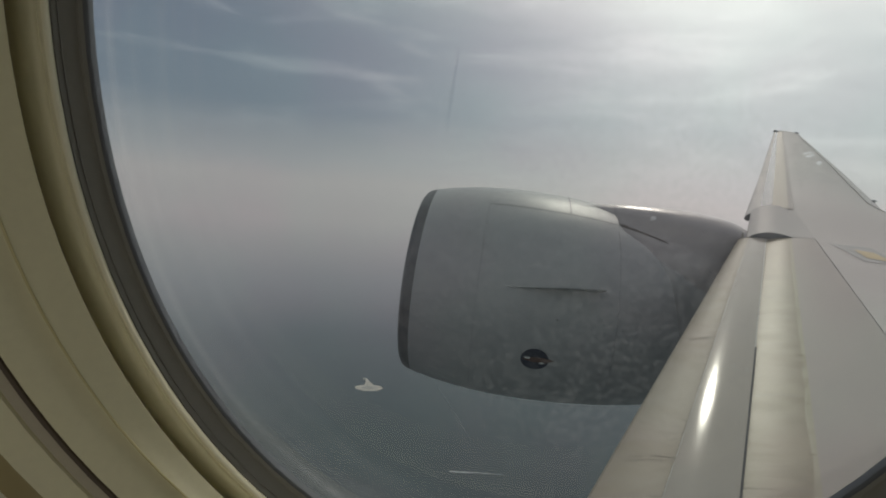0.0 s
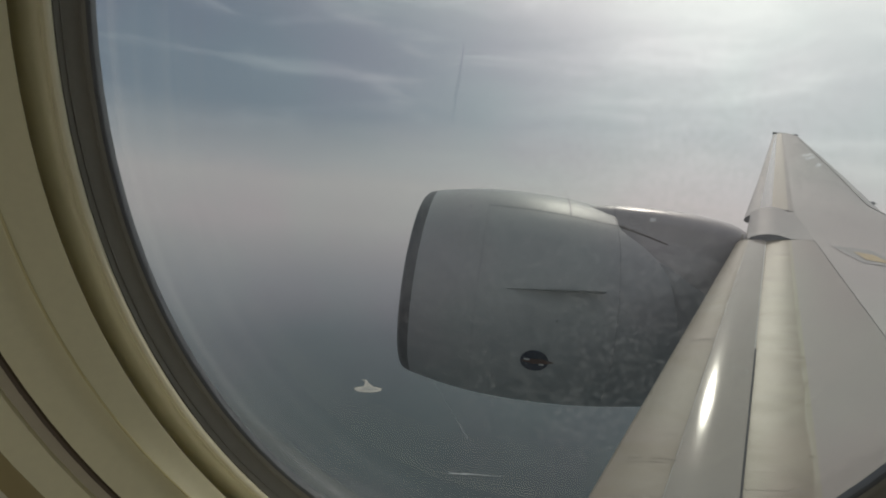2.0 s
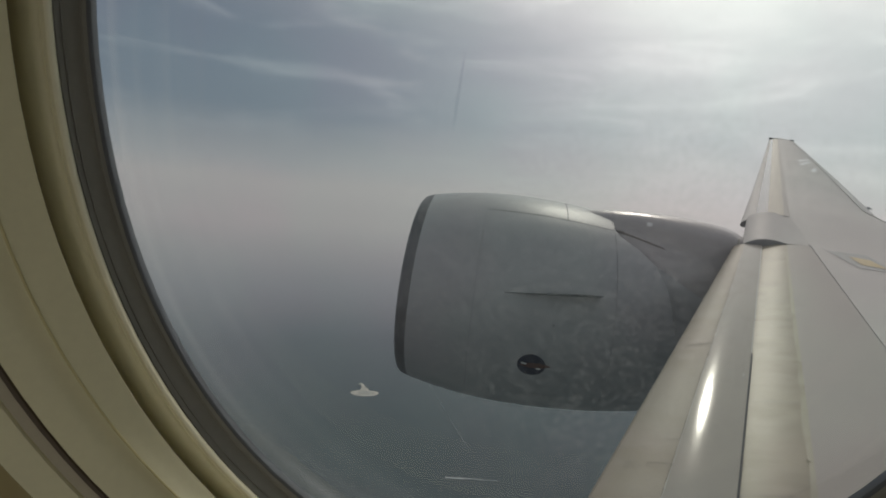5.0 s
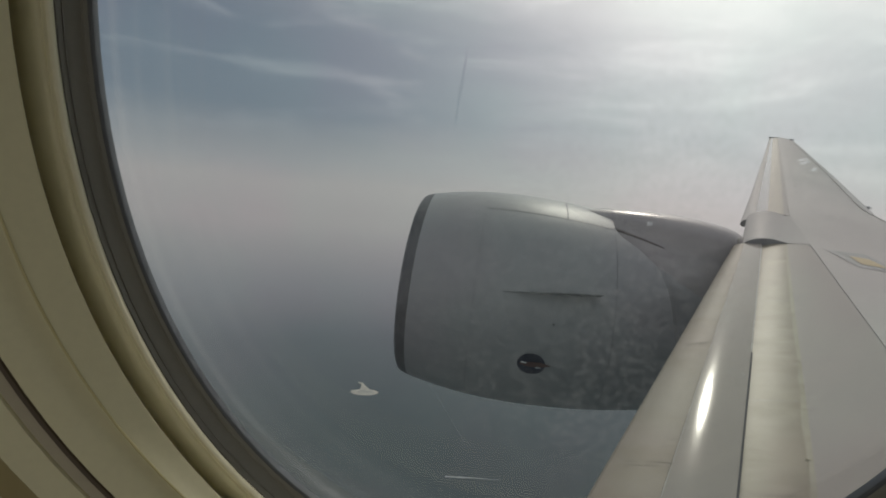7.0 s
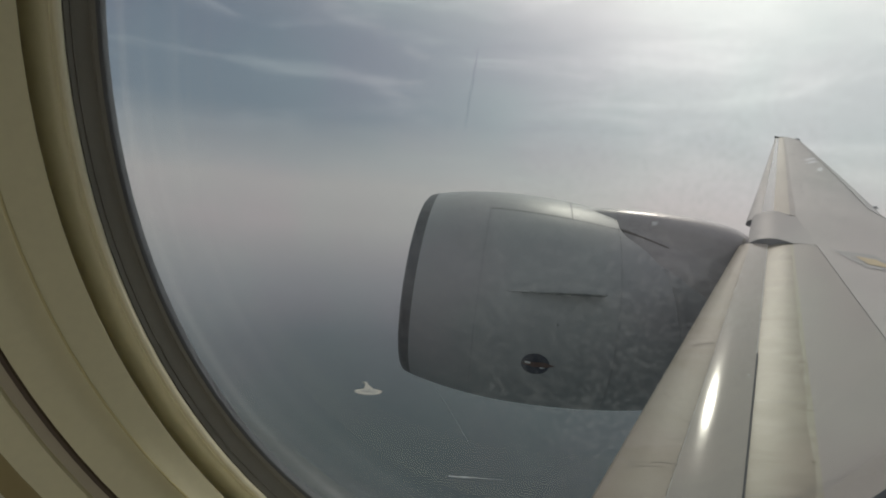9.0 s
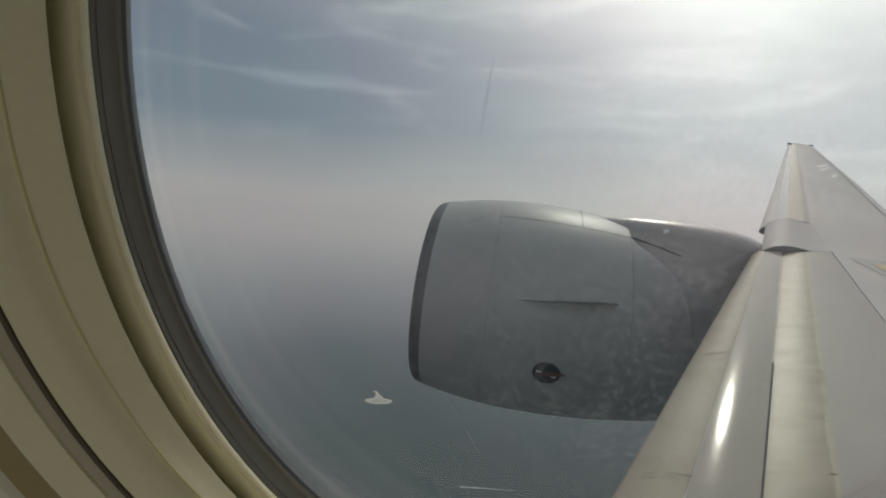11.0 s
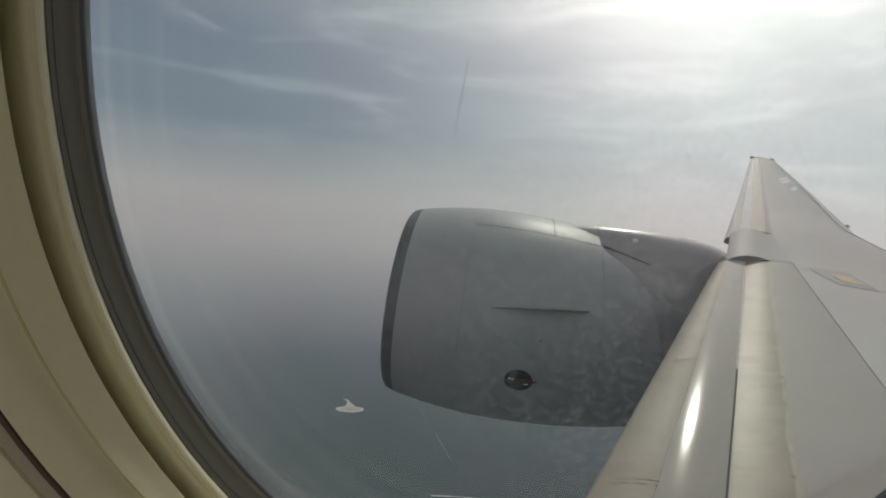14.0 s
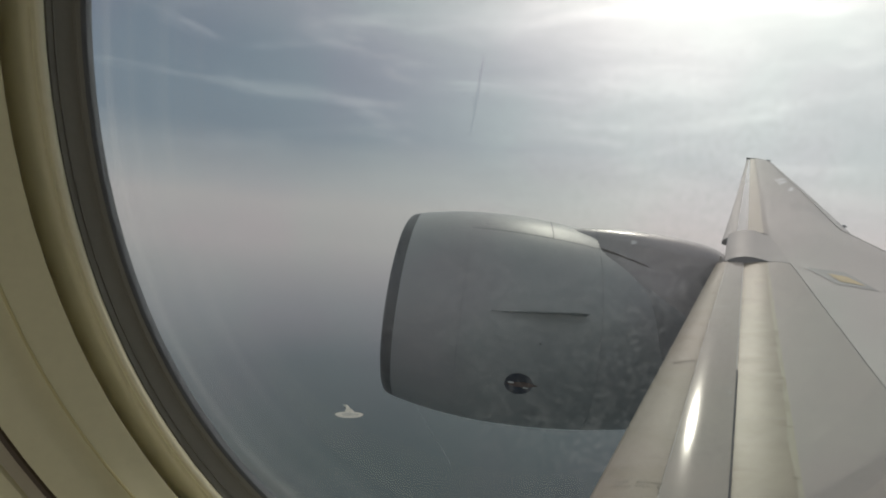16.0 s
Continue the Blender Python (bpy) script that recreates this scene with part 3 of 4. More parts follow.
fill(bm, tip_rows[-1])
part("wing_tip", bm, M_RIB, wing, "dark grey tip cap")
for x0, x1, h in ((10.45, 10.70, 0.065), (11.28, 11.42, 0.03)):
    bm = bmesh.new()
    bmesh.ops.create_cube(bm, size=1)
    for v in bm.verts:
        u = v.co.x + 0.5
        v.co = Vector((x0 + (x1 - x0) * u, 24.06 + v.co.y * 0.1, -1.17 + (v.co.z + 0.5) * h * (1.0 - 0.55 * u) if v.co.z > 0 else -1.2))
    part("tip_light", bm, M_DARK, wing, "small dark lamp housing at the tip", smooth=False)


def skin_z(x, y):
    """The height of the upper skin."""
    (sx, sz), (tx, tz) = at(SPAR, y), at(TE, y)
    u = (x - sx - 0.004) / (tx - sx)
    return sz + (tz - sz) * (0.25 * u + 0.75 * u * u) + 0.03 * (tx - sx) * 2 * u * (1 - u)


def decal(corners, name, material, lift, parent, label="", n=6):
    """A flat painted patch laid on the upper skin; corners in x, y, in turn."""
    a, b, c, d = [Vector(p) for p in corners]
    rows = []
    for u in steps(0, 1, n):
        row = []
        for v in steps(0, 1, n):
            p = (a.lerp(b, u)).lerp(d.lerp(c, u), v)
            row.append((p.x, p.y, skin_z(p.x, p.y) + lift))
        rows.append(row)
    return part(name, grid(rows), material, parent, label)


decal(((3.94, 6.82), (4.40, 6.80), (4.47, 6.24), (4.03, 6.30)), "wing_marking", M_MARK_GREY, 0.004, wing, "grey-edged ochre lozenge marking")
decal(((4.12, 6.66), (4.33, 6.62), (4.39, 6.36), (4.13, 6.41)), "wing_marking", M_ORANGE, 0.008, wing, "ochre centre of the marking")
for corners in (((7.75, 15.9), (8.85, 17.6), (8.98, 17.6), (7.88, 15.9)), ((7.5, 15.2), (8.5, 16.8), (8.62, 16.8), (7.62, 15.2)), ((7.3, 14.2), (7.95, 15.3), (8.06, 15.3), (7.41, 14.2))):
    decal(corners, "painted_bar", M_WHITE, 0.004, wing, "faded white painted bar", 3)


def skin_line(points, width, material, name, label=""):
    """A thin joint on the upper skin along points in (part of the chord, y)."""
    rows = []
    for (u0, y0), (u1, y1) in zip(points, points[1:]):
        for k in steps(0, 1, 12):
            u, y = u0 + (u1 - u0) * k, y0 + (y1 - y0) * k
            (sx, _), (tx, _) = at(SPAR, y), at(TE, y)
            x = sx + (tx - sx) * u
            rows.append([(x - width, y, skin_z(x - width, y) + 0.006), (x + width, y, skin_z(x + width, y) + 0.006)])
    part(name, grid(rows), material, upper, label)


skin_line([(0.80, 9.5), (0.80, 15.4), (0.78, 22.5)], 0.008, M_RIB, "flap_joint", "thin dark joint ahead of the flaps")
rows = []
for y in steps(9.2, 23.0, 40):
    (sx, _), (tx, _) = at(SPAR, y), at(TE, y)
    c = tx - sx
    rows.append([(sx + c * u, y, skin_z(sx + c * u, y) + 0.012 - 0.05 * max(0.0, u - 0.9)) for u in (0.815, 0.9, 0.96, 0.998)])
part("flap", solid(rows, 0.02), M_FLAP, wing, "pale flap panels along the trailing edge")


def flap_fairing():
    """A small dark fairing standing at the trailing edge."""
    rows = []
    for u, w in ((0, 0.02), (0.15, 0.06), (0.5, 0.085), (0.85, 0.06), (1, 0.02)):
        w *= 0.28
        x, y, z = 7.10 + 0.13 * u, 11.40 + 0.03 * u, -1.775 - 0.03 * u
        rows.append([(x, y + w * math.cos(a), z + w * 0.6 * math.sin(a) - 0.01) for a in steps(0, 2 * math.pi * 7 / 8, 7)])
    bm = grid(rows, close=True)
    fill(bm, rows[0]); fill(bm, rows[-1])
    ob = part("flap_fairing", bm, M_UNDER, wing, "small dark fairing at the trailing edge")
    stem = bmesh.new()
    bmesh.ops.create_cube(stem, size=1)
    for v in stem.verts:
        v.co = Vector((7.13 + v.co.x * 0.05, 11.41 + v.co.y * 0.015, -1.81 + v.co.z * 0.08))
    part("stem", stem, M_UNDER, ob, smooth=False)


flap_fairing()


def dots(points, r, material, name, parent, label=""):
    """A row of small rivet heads, each a low dome."""
    bm = bmesh.new()
    for x, y, z in points:
        ring = [bm.verts.new((x + r * math.cos(a), y + r * math.sin(a), z)) for a in steps(0, 2 * math.pi * 5 / 6, 5)]
        top = bm.verts.new((x, y, z + r * 0.45))
        for i in range(6):
            bm.faces.new((ring[i], ring[(i + 1) % 6], top))
    return part(name, bm, material, parent, label, kind="stuff")


dots([(at(SPAR, y)[0] + 0.18, y, skin_z(at(SPAR, y)[0] + 0.18, y) + 0.002) for y in (10.2, 10.9, 11.7, 12.5, 13.4, 14.4, 15.6, 17.0)], 0.024, M_SEAM, "access_screws", upper)


def slat_point(y, u):
    (lx, lz), (ax, az) = at(LE, y), at(AB, y)
    return (lx + (ax - lx) * u, y, lz + (az - lz) * nose_rise(u) + 0.002)


dots([slat_point(y + random.uniform(-0.006, 0.006), 0.985) for y in steps(1.6, 5.6, 100) if random.random() < 0.82], 0.0052, M_RIVET, "rivets", inner_slat)
for y, first, n in ((2.28, 0.40, 12), (2.44, 0.55, 7), (2.72, 0.30, 12), (2.755, 0.30, 12), (2.98, 0.6, 5)):
    dots([slat_point(y + 0.012 * u + random.uniform(-0.003, 0.003), u) for u in steps(first, 0.96, n) if random.random() < 0.78], random.uniform(0.0042, 0.0058), M_RIVET, "rivets", inner_slat)



def slat_strip(name, inner, outer, y0, y1, k, material, label=""):
    """A narrow strip along the slat between two places of its section, given as (edge table, offset aft)."""
    rows = []
    for y in steps(y0, y1, k):
        rows.append([(at(tab, y)[0] + off, y, at(tab, y)[1] + lift) for tab, off, lift in (inner, outer)])
    return part(name, solid(rows, 0.004), material, inner_slat, label, smooth=False)


# polished strips added to stand in for highlights along the slat's edges
slat_strip("glint_strip", (AB, -0.0005, 0.0030), (AB, 0.0025, 0.0045), 0.2, 6.9, 50, M_BRIGHT, "polished strip added for the highlight between nose and skin")
slat_strip("glint_strip", (BC, -0.005, 0.0030), (BC, 0.001, 0.0020), 4.15, 6.9, 24, M_BRIGHT, "polished strip added for the glint on the outer trailing edge")
# dark strip paints the shadow in the gap behind the slat
slat_strip("dark_edge", (BC, -0.004, 0.0030), (BC, 0.010, 0.0010), 0.2, 4.14, 30, M_SEAM, "dark strip painted for the gap's shadow along the trailing edge")


def nose_joint(y, first, last, width):
    rows = [[Vector(slat_point(y + 0.07 * u, u)) + Vector((0, dy, 0.002)) for dy in (-width, width)] for u in steps(first, last, 14)]
    part("nose_joint", grid(rows), M_RIVET, inner_slat, "thin dark joint across the nose")


nose_joint(4.20, 0.30, 0.97, 0.004)
nose_joint(5.75, 0.35, 0.97, 0.003)


def slat_skin(x, y):
    (ax, az), (bx, bz), (lx, lz) = at(AB, y), at(BC, y), at(LE, y)
    u = (x - ax) / (bx - ax)
    return Vector((x, y, az + 0.002 + (bz - az) * u + 0.014 * (bx - lx) * 4 * u * (1 - u)))


def access_cover(x, y, r):
    """A flush round cover: a thin ring in the skin and one bright screw."""
    up = Vector((0, 0, 0.002))
    rows = [[slat_skin(x + q * math.cos(a), y + q * math.sin(a)) + up for a in steps(0, 2 * math.pi * 27 / 28, 27)] for q in (r, r - 0.004)]
    ring = part("access_cover", grid(rows, close=True), M_MARK_GREY, inner_slat, "faint ring of a flush round cover")
    bm = bmesh.new()
    bmesh.ops.create_uvsphere(bm, u_segments=8, v_segments=5, radius=0.009)
    for v in bm.verts:
        v.co = slat_skin(x + r * 0.9, y + r * 0.2) + Vector((v.co.x, v.co.y, v.co.z * 0.4))
    part("screw", bm, M_BRIGHT, ring, "bright screw head")


access_cover(1.825, 3.79, 0.055)
# added patch stands in for a glint on the nose, in the same skin paint
rows = []
for y in steps(7.20, 7.52, 4):
    u = (y - 6.97) / 1.05
    nx, nz = 3.02 + 0.43 * u, -1.72 + 0.17 * u
    rows.append([(nx + 0.05, y, nz + 0.064), (nx + 0.09, y, nz + 0.0825), (nx + 0.13, y, nz + 0.099), (nx + 0.2, y, nz + 0.1125)])
part("glint_patch", grid(rows), M_SKIN, wing, "raised patch of skin paint standing in for a glint on the fixed nose")

# a bright fitting at the slat's outer end, beside the pylon
bm = bmesh.new()
bmesh.ops.create_cube(bm, size=1)
bmesh.ops.bevel(bm, geom=bm.edges[:], offset=0.2, segments=2, affect="EDGES")
for v in bm.verts:
    v.co = Vector((2.965 + v.co.x * 0.022, 6.985 + v.co.y * 0.03, -1.672 + v.co.z * 0.075))
part("end_fitting", bm, M_BRIGHT, inner_slat, "small polished end fitting")

# ---- engine ----
XL, YC, ZC, R0, RM, SM, RE = -1.406, 7.3, -2.876, 1.386, 1.543, 1.438, 0.685
SCARF, DROOP = math.tan(radians(-2.899)), math.tan(radians(2.534))


def cowl_radius(s):
    if s < 0.16:
        return at([(0, R0 - 0.07), (0.02, R0 - 0.035), (0.06, R0 - 0.01), (0.16, R0 + 0.02)], max(s, 0))[0]
    r = R0 + 0.02
    if s < SM:
        return RM - (RM - r) * ((SM - s) / (SM - 0.16)) ** 2
    return RM - (RM - RE) * ((s - SM) / (5.5 - SM)) ** 2


CUT_LINE = [(0, 2.76), (20, 2.76), (24, 2.80), (28, 2.93), (32, 3.06), (36, 3.16), (40, 3.24), (45, 3.32), (51, 3.38), (58, 3.42), (75, 3.50), (100, 3.66), (125, 3.82), (180, 3.9)]


def tail_cut(s, deg):
    """How far the cowl steps in: behind its scalloped rear edge, and beside the pylon's foot."""
    d = abs(((deg - 90) + 180) % 360 - 180)
    gap = s - max(2.758, at(CUT_LINE, d)[0])
    u = max(0.0, min(1.0, gap / 0.45))
    v = max(0.0, min(1.0, (21 - d) / 11))
    return 0.04 * max(0.0, min(1.0, gap / 0.03)) + 0.22 * u * (2 - u) + 0.02 * v * max(0.0, min(s, 3.0) - 2.12) ** 1.2


def cowl(s, deg, out=0.0):
    """A point of the cowling: s aft of the lip, deg round from outboard over the top."""
    r = cowl_radius(s) + out - tail_cut(s, deg)
    c, q = math.cos(radians(deg)), math.sin(radians(deg))
    x = s - SCARF * q * r * max(0, 1 - s / 2.5)
    return (XL + x, YC + r * c, ZC + r * q - DROOP * x)


engine = thing("jet_engine", (1.4, 7.3, -4.5), "light grey turbofan engine with dark metal inlet lip below the wing", "engine")
ROUND = steps(0, 360 * 143 / 144, 143)


def cowl_ring(name, ss, material, label="", rim=0.02):
    rows = [[cowl(ss[0], a, -rim) for a in ROUND]] + [[cowl(s, a) for a in ROUND] for s in ss] + [[cowl(ss[-1], a, -rim) for a in ROUND]]
    return part(name, grid(rows, close=True), material, engine, label)


inside = [[(XL + d - SCARF * r * math.sin(radians(a)) * 0.9, YC + r * math.cos(radians(a)), ZC + r * math.sin(radians(a)) - DROOP * d) for a in ROUND] for d, r in ((0.0, R0 - 0.075), (0.04, R0 - 0.13), (0.15, R0 - 0.2), (0.4, R0 - 0.23), (1.1, R0 - 0.2))]
lip_rows = list(reversed(inside[:3])) + [[cowl(s, a) for a in ROUND] for s in (0.0, 0.008, 0.02, 0.04, 0.06, 0.11, 0.16)]
part("inlet_lip", grid(lip_rows, close=True), M_LIP, engine, "dark weathered metal inlet lip")
part("inlet_duct", grid(inside[2:], close=True), M_LIP, engine, "grey inlet duct")
bm = bmesh.new()
fill(bm, [(p[0], p[1], p[2]) for p in inside[-1]])
part("fan_face", bm, M_DARK, engine, "dark fan face")
cowl_ring("inlet_cowl", [0.162] + steps(0.22, 0.9985, 8), M_NACELLE, "light grey inlet cowl")
fan_cowl = cowl_ring("fan_cowl", steps(1.0015, 2.748, 14), M_NACELLE, "light grey fan cowl door")


def reverser_cowl():
    """The rear cowl; its rows follow the scalloped edge."""
    rows = [[cowl(2.752, a, -0.02) for a in ROUND]]
    for u in steps(0, 1, 10):
        rows.append([cowl(2.752 + (tail_edge(a) - 2.752) * u, a) for a in ROUND])
    for g in (0.03, 0.10, 0.18, 0.27, 0.36, 0.45, 0.6):
        rows.append([cowl(tail_edge(a) + g, a) for a in ROUND])
    for u in (0.3, 0.65, 1.0):
        rows.append([cowl(tail_edge(a) + 0.6 + (4.6 - tail_edge(a)) * u, a) for a in ROUND])
    return part("reverser_cowl", grid(rows, close=True), M_NACELLE, engine, "light grey thrust reverser cowl")


def tail_edge(deg):
    return max(2.758, at(CUT_LINE, abs(((deg - 90) + 180) % 360 - 180))[0])


reverser_cowl()
rows = [[cowl(s, a, -0.006) for a in ROUND] for s in (0.14, 0.7, 1.0, 1.4, 2.2, 2.75, 2.8)]
part("cowl_liner", grid(rows, close=True), M_SEAM, engine, "dark joint line between cowls")
bm = bmesh.new()
fill(bm, [cowl(5.2, a, -0.02) for a in ROUND])
part("nozzle_closure", bm, M_DARK, engine, "dark nozzle")


def seam(points, width, name="seam", parent=None):
    """A thin dark joint drawn on the cowling along (s, deg) points."""
    rows = []
    for (s0, d0), (s1, d1) in zip(points, points[1:]):
        for u in steps(0, 1, 8):
            s, d = s0 + (s1 - s0) * u, d0 + (d1 - d0) * u
            ds, dd = s1 - s0, (d1 - d0) * 0.026
            k = width / 2 / max(1e-6, math.hypot(ds, dd))
            rows.append([cowl(s - dd * k, d + ds * k / 0.026, 0.002), cowl(s + dd * k, d - ds * k / 0.026, 0.002)])
    part(name, grid(rows), M_SEAM, parent or fan_cowl)


seam([(1.0, 110.4), (2.75, 110.6)], 0.010)
seam([(2.12, 84.0), (2.12, 110.4)], 0.011)
seam([(1.9, -150), (2.2, -150)], 0.006)


def strake():
    """The thin swept fin on the cowl's flank."""
    rows = []
    for u in steps(0, 1, 14):
        s, d = 1.33 + 1.21 * u, 156.4 - 4.5 * u
        h = 0.17 * min(1, u * 1.6) if u < 0.97 else 0.13
        a, b = cowl(s, d, -0.01), cowl(s + 0.03, d - 0.1, h)
        t = 0.012
        rows.append([(a[0], a[1], a[2] + t), (b[0], b[1], b[2] + t * 0.4), (b[0], b[1], b[2] - t * 0.4), (a[0], a[1], a[2] - t)])
    bm = grid(rows, close=True)
    fill(bm, rows[0]); fill(bm, rows[-1])
    part("strake", bm, M_NACELLE, engine, "thin pale fin on the flank")


strake()


def badge():
    """A round dark blue badge with plain coloured shapes, on the cowl's lower flank."""
    cs, cd = 1.812, -170.5

    def patch(pts, out, name, mat, parent, label=""):
        bm = bmesh.new()
        mid = bm.verts.new(cowl(cs + sum(p[0] for p in pts) / len(pts), cd + sum(p[1] for p in pts) / len(pts), out))
        ring = [bm.verts.new(cowl(cs + a, cd + b, out)) for a, b in pts]
        for i in range(len(ring)):
            bm.faces.new((mid, ring[i], ring[(i + 1) % len(ring)]))
        return part(name, bm, mat, parent, label)
    disc = patch([(0.175 * math.cos(a), 6.0 * math.sin(a)) for a in steps(0, 2 * math.pi * 35 / 36, 35)], 0.004, "badge", M_BLUE, fan_cowl, "round dark blue badge with red and white shapes")
    patch([(-0.16, 0.4), (-0.02, 1.6), (0.14, 1.0), (0.25, -0.4), (0.1, -1.6), (-0.06, -1.2)], 0.008, "badge_band", M_RED, disc)
    patch([(-0.13, -1.3), (-0.06, -1.1), (-0.06, -0.3), (-0.13, -0.4)], 0.012, "badge_bar", M_WHITE, disc)
    patch([(0.06, 1.2), (0.12, 1.1), (0.12, 1.7), (0.06, 1.8)], 0.012, "badge_bar", M_WHITE, disc)


badge()
for s, d in ((2.67, -158.3), (0.75, 112.0), (2.02, 168.0)):
    bm = bmesh.new()
    mid = bm.verts.new(cowl(s, d, 0.006))
    ring = [bm.verts.new(cowl(s + 0.014 * math.cos(a), d + 0.45 * math.sin(a), 0.003)) for a in steps(0, 2 * math.pi * 7 / 8, 7)]
    for i in range(8):
        bm.faces.new((mid, ring[i], ring[(i + 1) % 8]))
    part("latch", bm, M_SEAM, engine)

# ---- pylon ----
pylon = thing("engine_pylon", (1.9, 7.3, -2.0), "grey streamlined pylon fairing joining the engine to the wing", "pylon")
TOP = [(0.25, -1.58), (0.83, -1.52), (1.34, -1.47), (1.94, -1.470), (2.4, -1.502), (2.63, -1.533), (2.85, -1.570), (3.0, -1.615), (3.3, -1.76), (4.6, -1.95)]
HALF = [(0.25, 0.01), (0.8, 0.06), (1.3, 0.18), (2.0, 0.29), (2.6, 0.32), (3.3, 0.3), (4.6, 0.1)]
FOOT = [(0.25, 0.02, -1.60), (0.8, 0.10, -1.56), (1.0, 0.20, -1.60), (1.32, 0.27, -1.672), (1.7, 0.31, -1.765), (2.2, 0.37, -1.905), (3.0, 0.42, -2.09), (4.6, 0.2, -2.2)]
def fairing_half(x):
    """The half section of the fairing at x: (half width, height) from its top to its foot."""
    z, w = flow(TOP, x)[0], flow(HALF, x)[0]
    f, fz = flow(FOOT, x)
    f = max(f, w * 1.05)
    flare = max(0.0, min(1.0, (x - 1.2) / 0.6))
    half = [(w * math.sin(a), z - w * 0.9 * (1 - math.cos(a) ** 0.6)) for a in steps(0, math.pi * 0.42, 9)]
    b0, c0 = half[-1]
    return half + [(b0 + (f - b0) * u, c0 + (fz - c0) * (1.25 * u - 0.25 * u * u)) for u in (0.25, 0.5, 0.75, 1.0)] + [(f + 0.14 * flare, fz - 0.14), (f + 0.28 * flare, fz - 0.34), (f + 0.4 * flare, -2.75)]


def fairing_at(x, b):
    """The point of the fairing's inboard flank at x, b from its middle, a hair proud of it."""
    return (x, 7.3 - b - 0.004, at(fairing_half(x), b)[0] + 0.006)


rows = []
for x in steps(0.25, 4.6, 60):
    half = fairing_half(x)
    rows.append([(x, 7.3 - b, c) for b, c in reversed(half)] + [(x, 7.3 + b, c) for b, c in half[1:]])
bm = grid(rows)
fill(bm, rows[0]); fill(bm, rows[-1])
fairing = part("fairing", bm, M_PYLON, pylon)
rows = []
for x in steps(1.37, 2.05, 30):
    f, fz = flow(FOOT, x)
    u = (x - 1.37) / 0.68
    w = 0.012 * (1 - u) ** 0.6 * (0.55 + 0.9 * abs(noise.noise((x * 9, 2.0, 0)))) + 0.002
    rows.append([(x, 7.3 - f + w, fz + w * 1.6 + 0.006), (x, 7.3 - f - 0.008, fz + 0.008), (x, 7.3 - f - 0.008, fz - 0.008)])
part("joint_strip", grid(rows), M_STREAK, fairing, "dark stained joint along the fairing's flank")
part("placard", grid([[fairing_at(x, b) for b in (0.232, 0.246, 0.258)] for x in (1.80, 1.835, 1.87)]), M_PLACARD, fairing, "small white placard")
part("placard", grid([[fairing_at(2.50 + 0.15 * u, 0.005 + 0.075 * u), fairing_at(2.525 + 0.15 * u, 0.005 + 0.075 * u)] for u in steps(0, 1, 5)]), M_PLACARD, fairing, "short white painted line")
rows = []
for b in steps(0.03, 0.26, 10):
    rows.append([fairing_at(1.345, b), fairing_at(1.354, b)])
part("panel_joint", grid(rows), M_RIB, fairing, "thin joint round the fairing")

# ---- fuselage and cabin ----
CX, CZ = 0.0095, -0.006


def oval(a, b, y, k=96, power=2.05):
    pts = []
    for i in range(k):
        t = 2 * math.pi * i / k
        c, s = math.cos(t), math.sin(t)
        pts.append((CX + a * math.copysign(abs(c) ** (2 / power), c), y, CZ + b * math.copysign(abs(s) ** (2 / power), s)))
    return pts


window = thing("window_1", (CX, 0.155, CZ - 0.19), "oval cabin window with beige moulded surround and scuffed acrylic panes", "window", kind="structure")


def moulding(name, profile, material, label=""):
    return part(name, grid([oval(a, b, y) for a, b, y in profile], close=True), material, window, label)


def sight(points):
    """A moulding's profile from (depth, slope): slope is the half width over the depth, as seen from the seat."""
    rows = []
    for y, q in points:
        narrow = 0.011 * max(0.0, 1 - abs(q - 0.983) / 0.035)
        rows.append(((q - narrow) * y + CX, q * (1.245 + (1.075 - q) * 0.225) * y, y))
    return rows


moulding("outer_sleeve", [(0.215, 0.262, 0.200), (0.190, 0.232, 0.184), (0.174, 0.209, 0.1745), (0.168, 0.202, 0.174)], M_GASKET, "grey outer window frame")
moulding("dark_edge", [(0.168, 0.202, 0.174), (0.163, 0.196, 0.170), (0.1556, 0.1868, 0.1668), (0.1528, 0.1842, 0.165)] + sight([(0.1628, 0.876), (0.1618, 0.881), (0.1612, 0.887), (0.1610, 0.892)]), M_EDGE_SEAL, "black rubber lip at the pane")
moulding("gasket", sight([(0.1611, 0.8915), (0.1606, 0.897), (0.1602, 0.902), (0.1604, 0.908), (0.1598, 0.914), (0.1588, 0.924), (0.1574, 0.936), (0.1561, 0.948), (0.1556, 0.951), (0.1557, 0.954), (0.1546, 0.964), (0.1538, 0.972), (0.1536, 0.979)]), M_GASKET, "dark grey rubber seal around the pane")
moulding("inner_trim", sight([(0.1560, 0.983), (0.1545, 0.9775), (0.1530, 0.9790), (0.1518, 0.982), (0.1509, 0.986), (0.1502, 0.991), (0.1498, 0.9955), (0.1498, 0.9985), (0.1502, 1.0005), (0.1507, 1.0025), (0.1506, 1.0045), (0.1502, 1.007), (0.1498, 1.011), (0.1496, 1.017), (0.1497, 1.027), (0.1502, 1.038), (0.1506, 1.050), (0.1511, 1.062), (0.1514, 1.080), (0.147, 1.09), (0.1425, 1.088)]), M_TRIM, "rounded beige trim ring behind a deep groove")
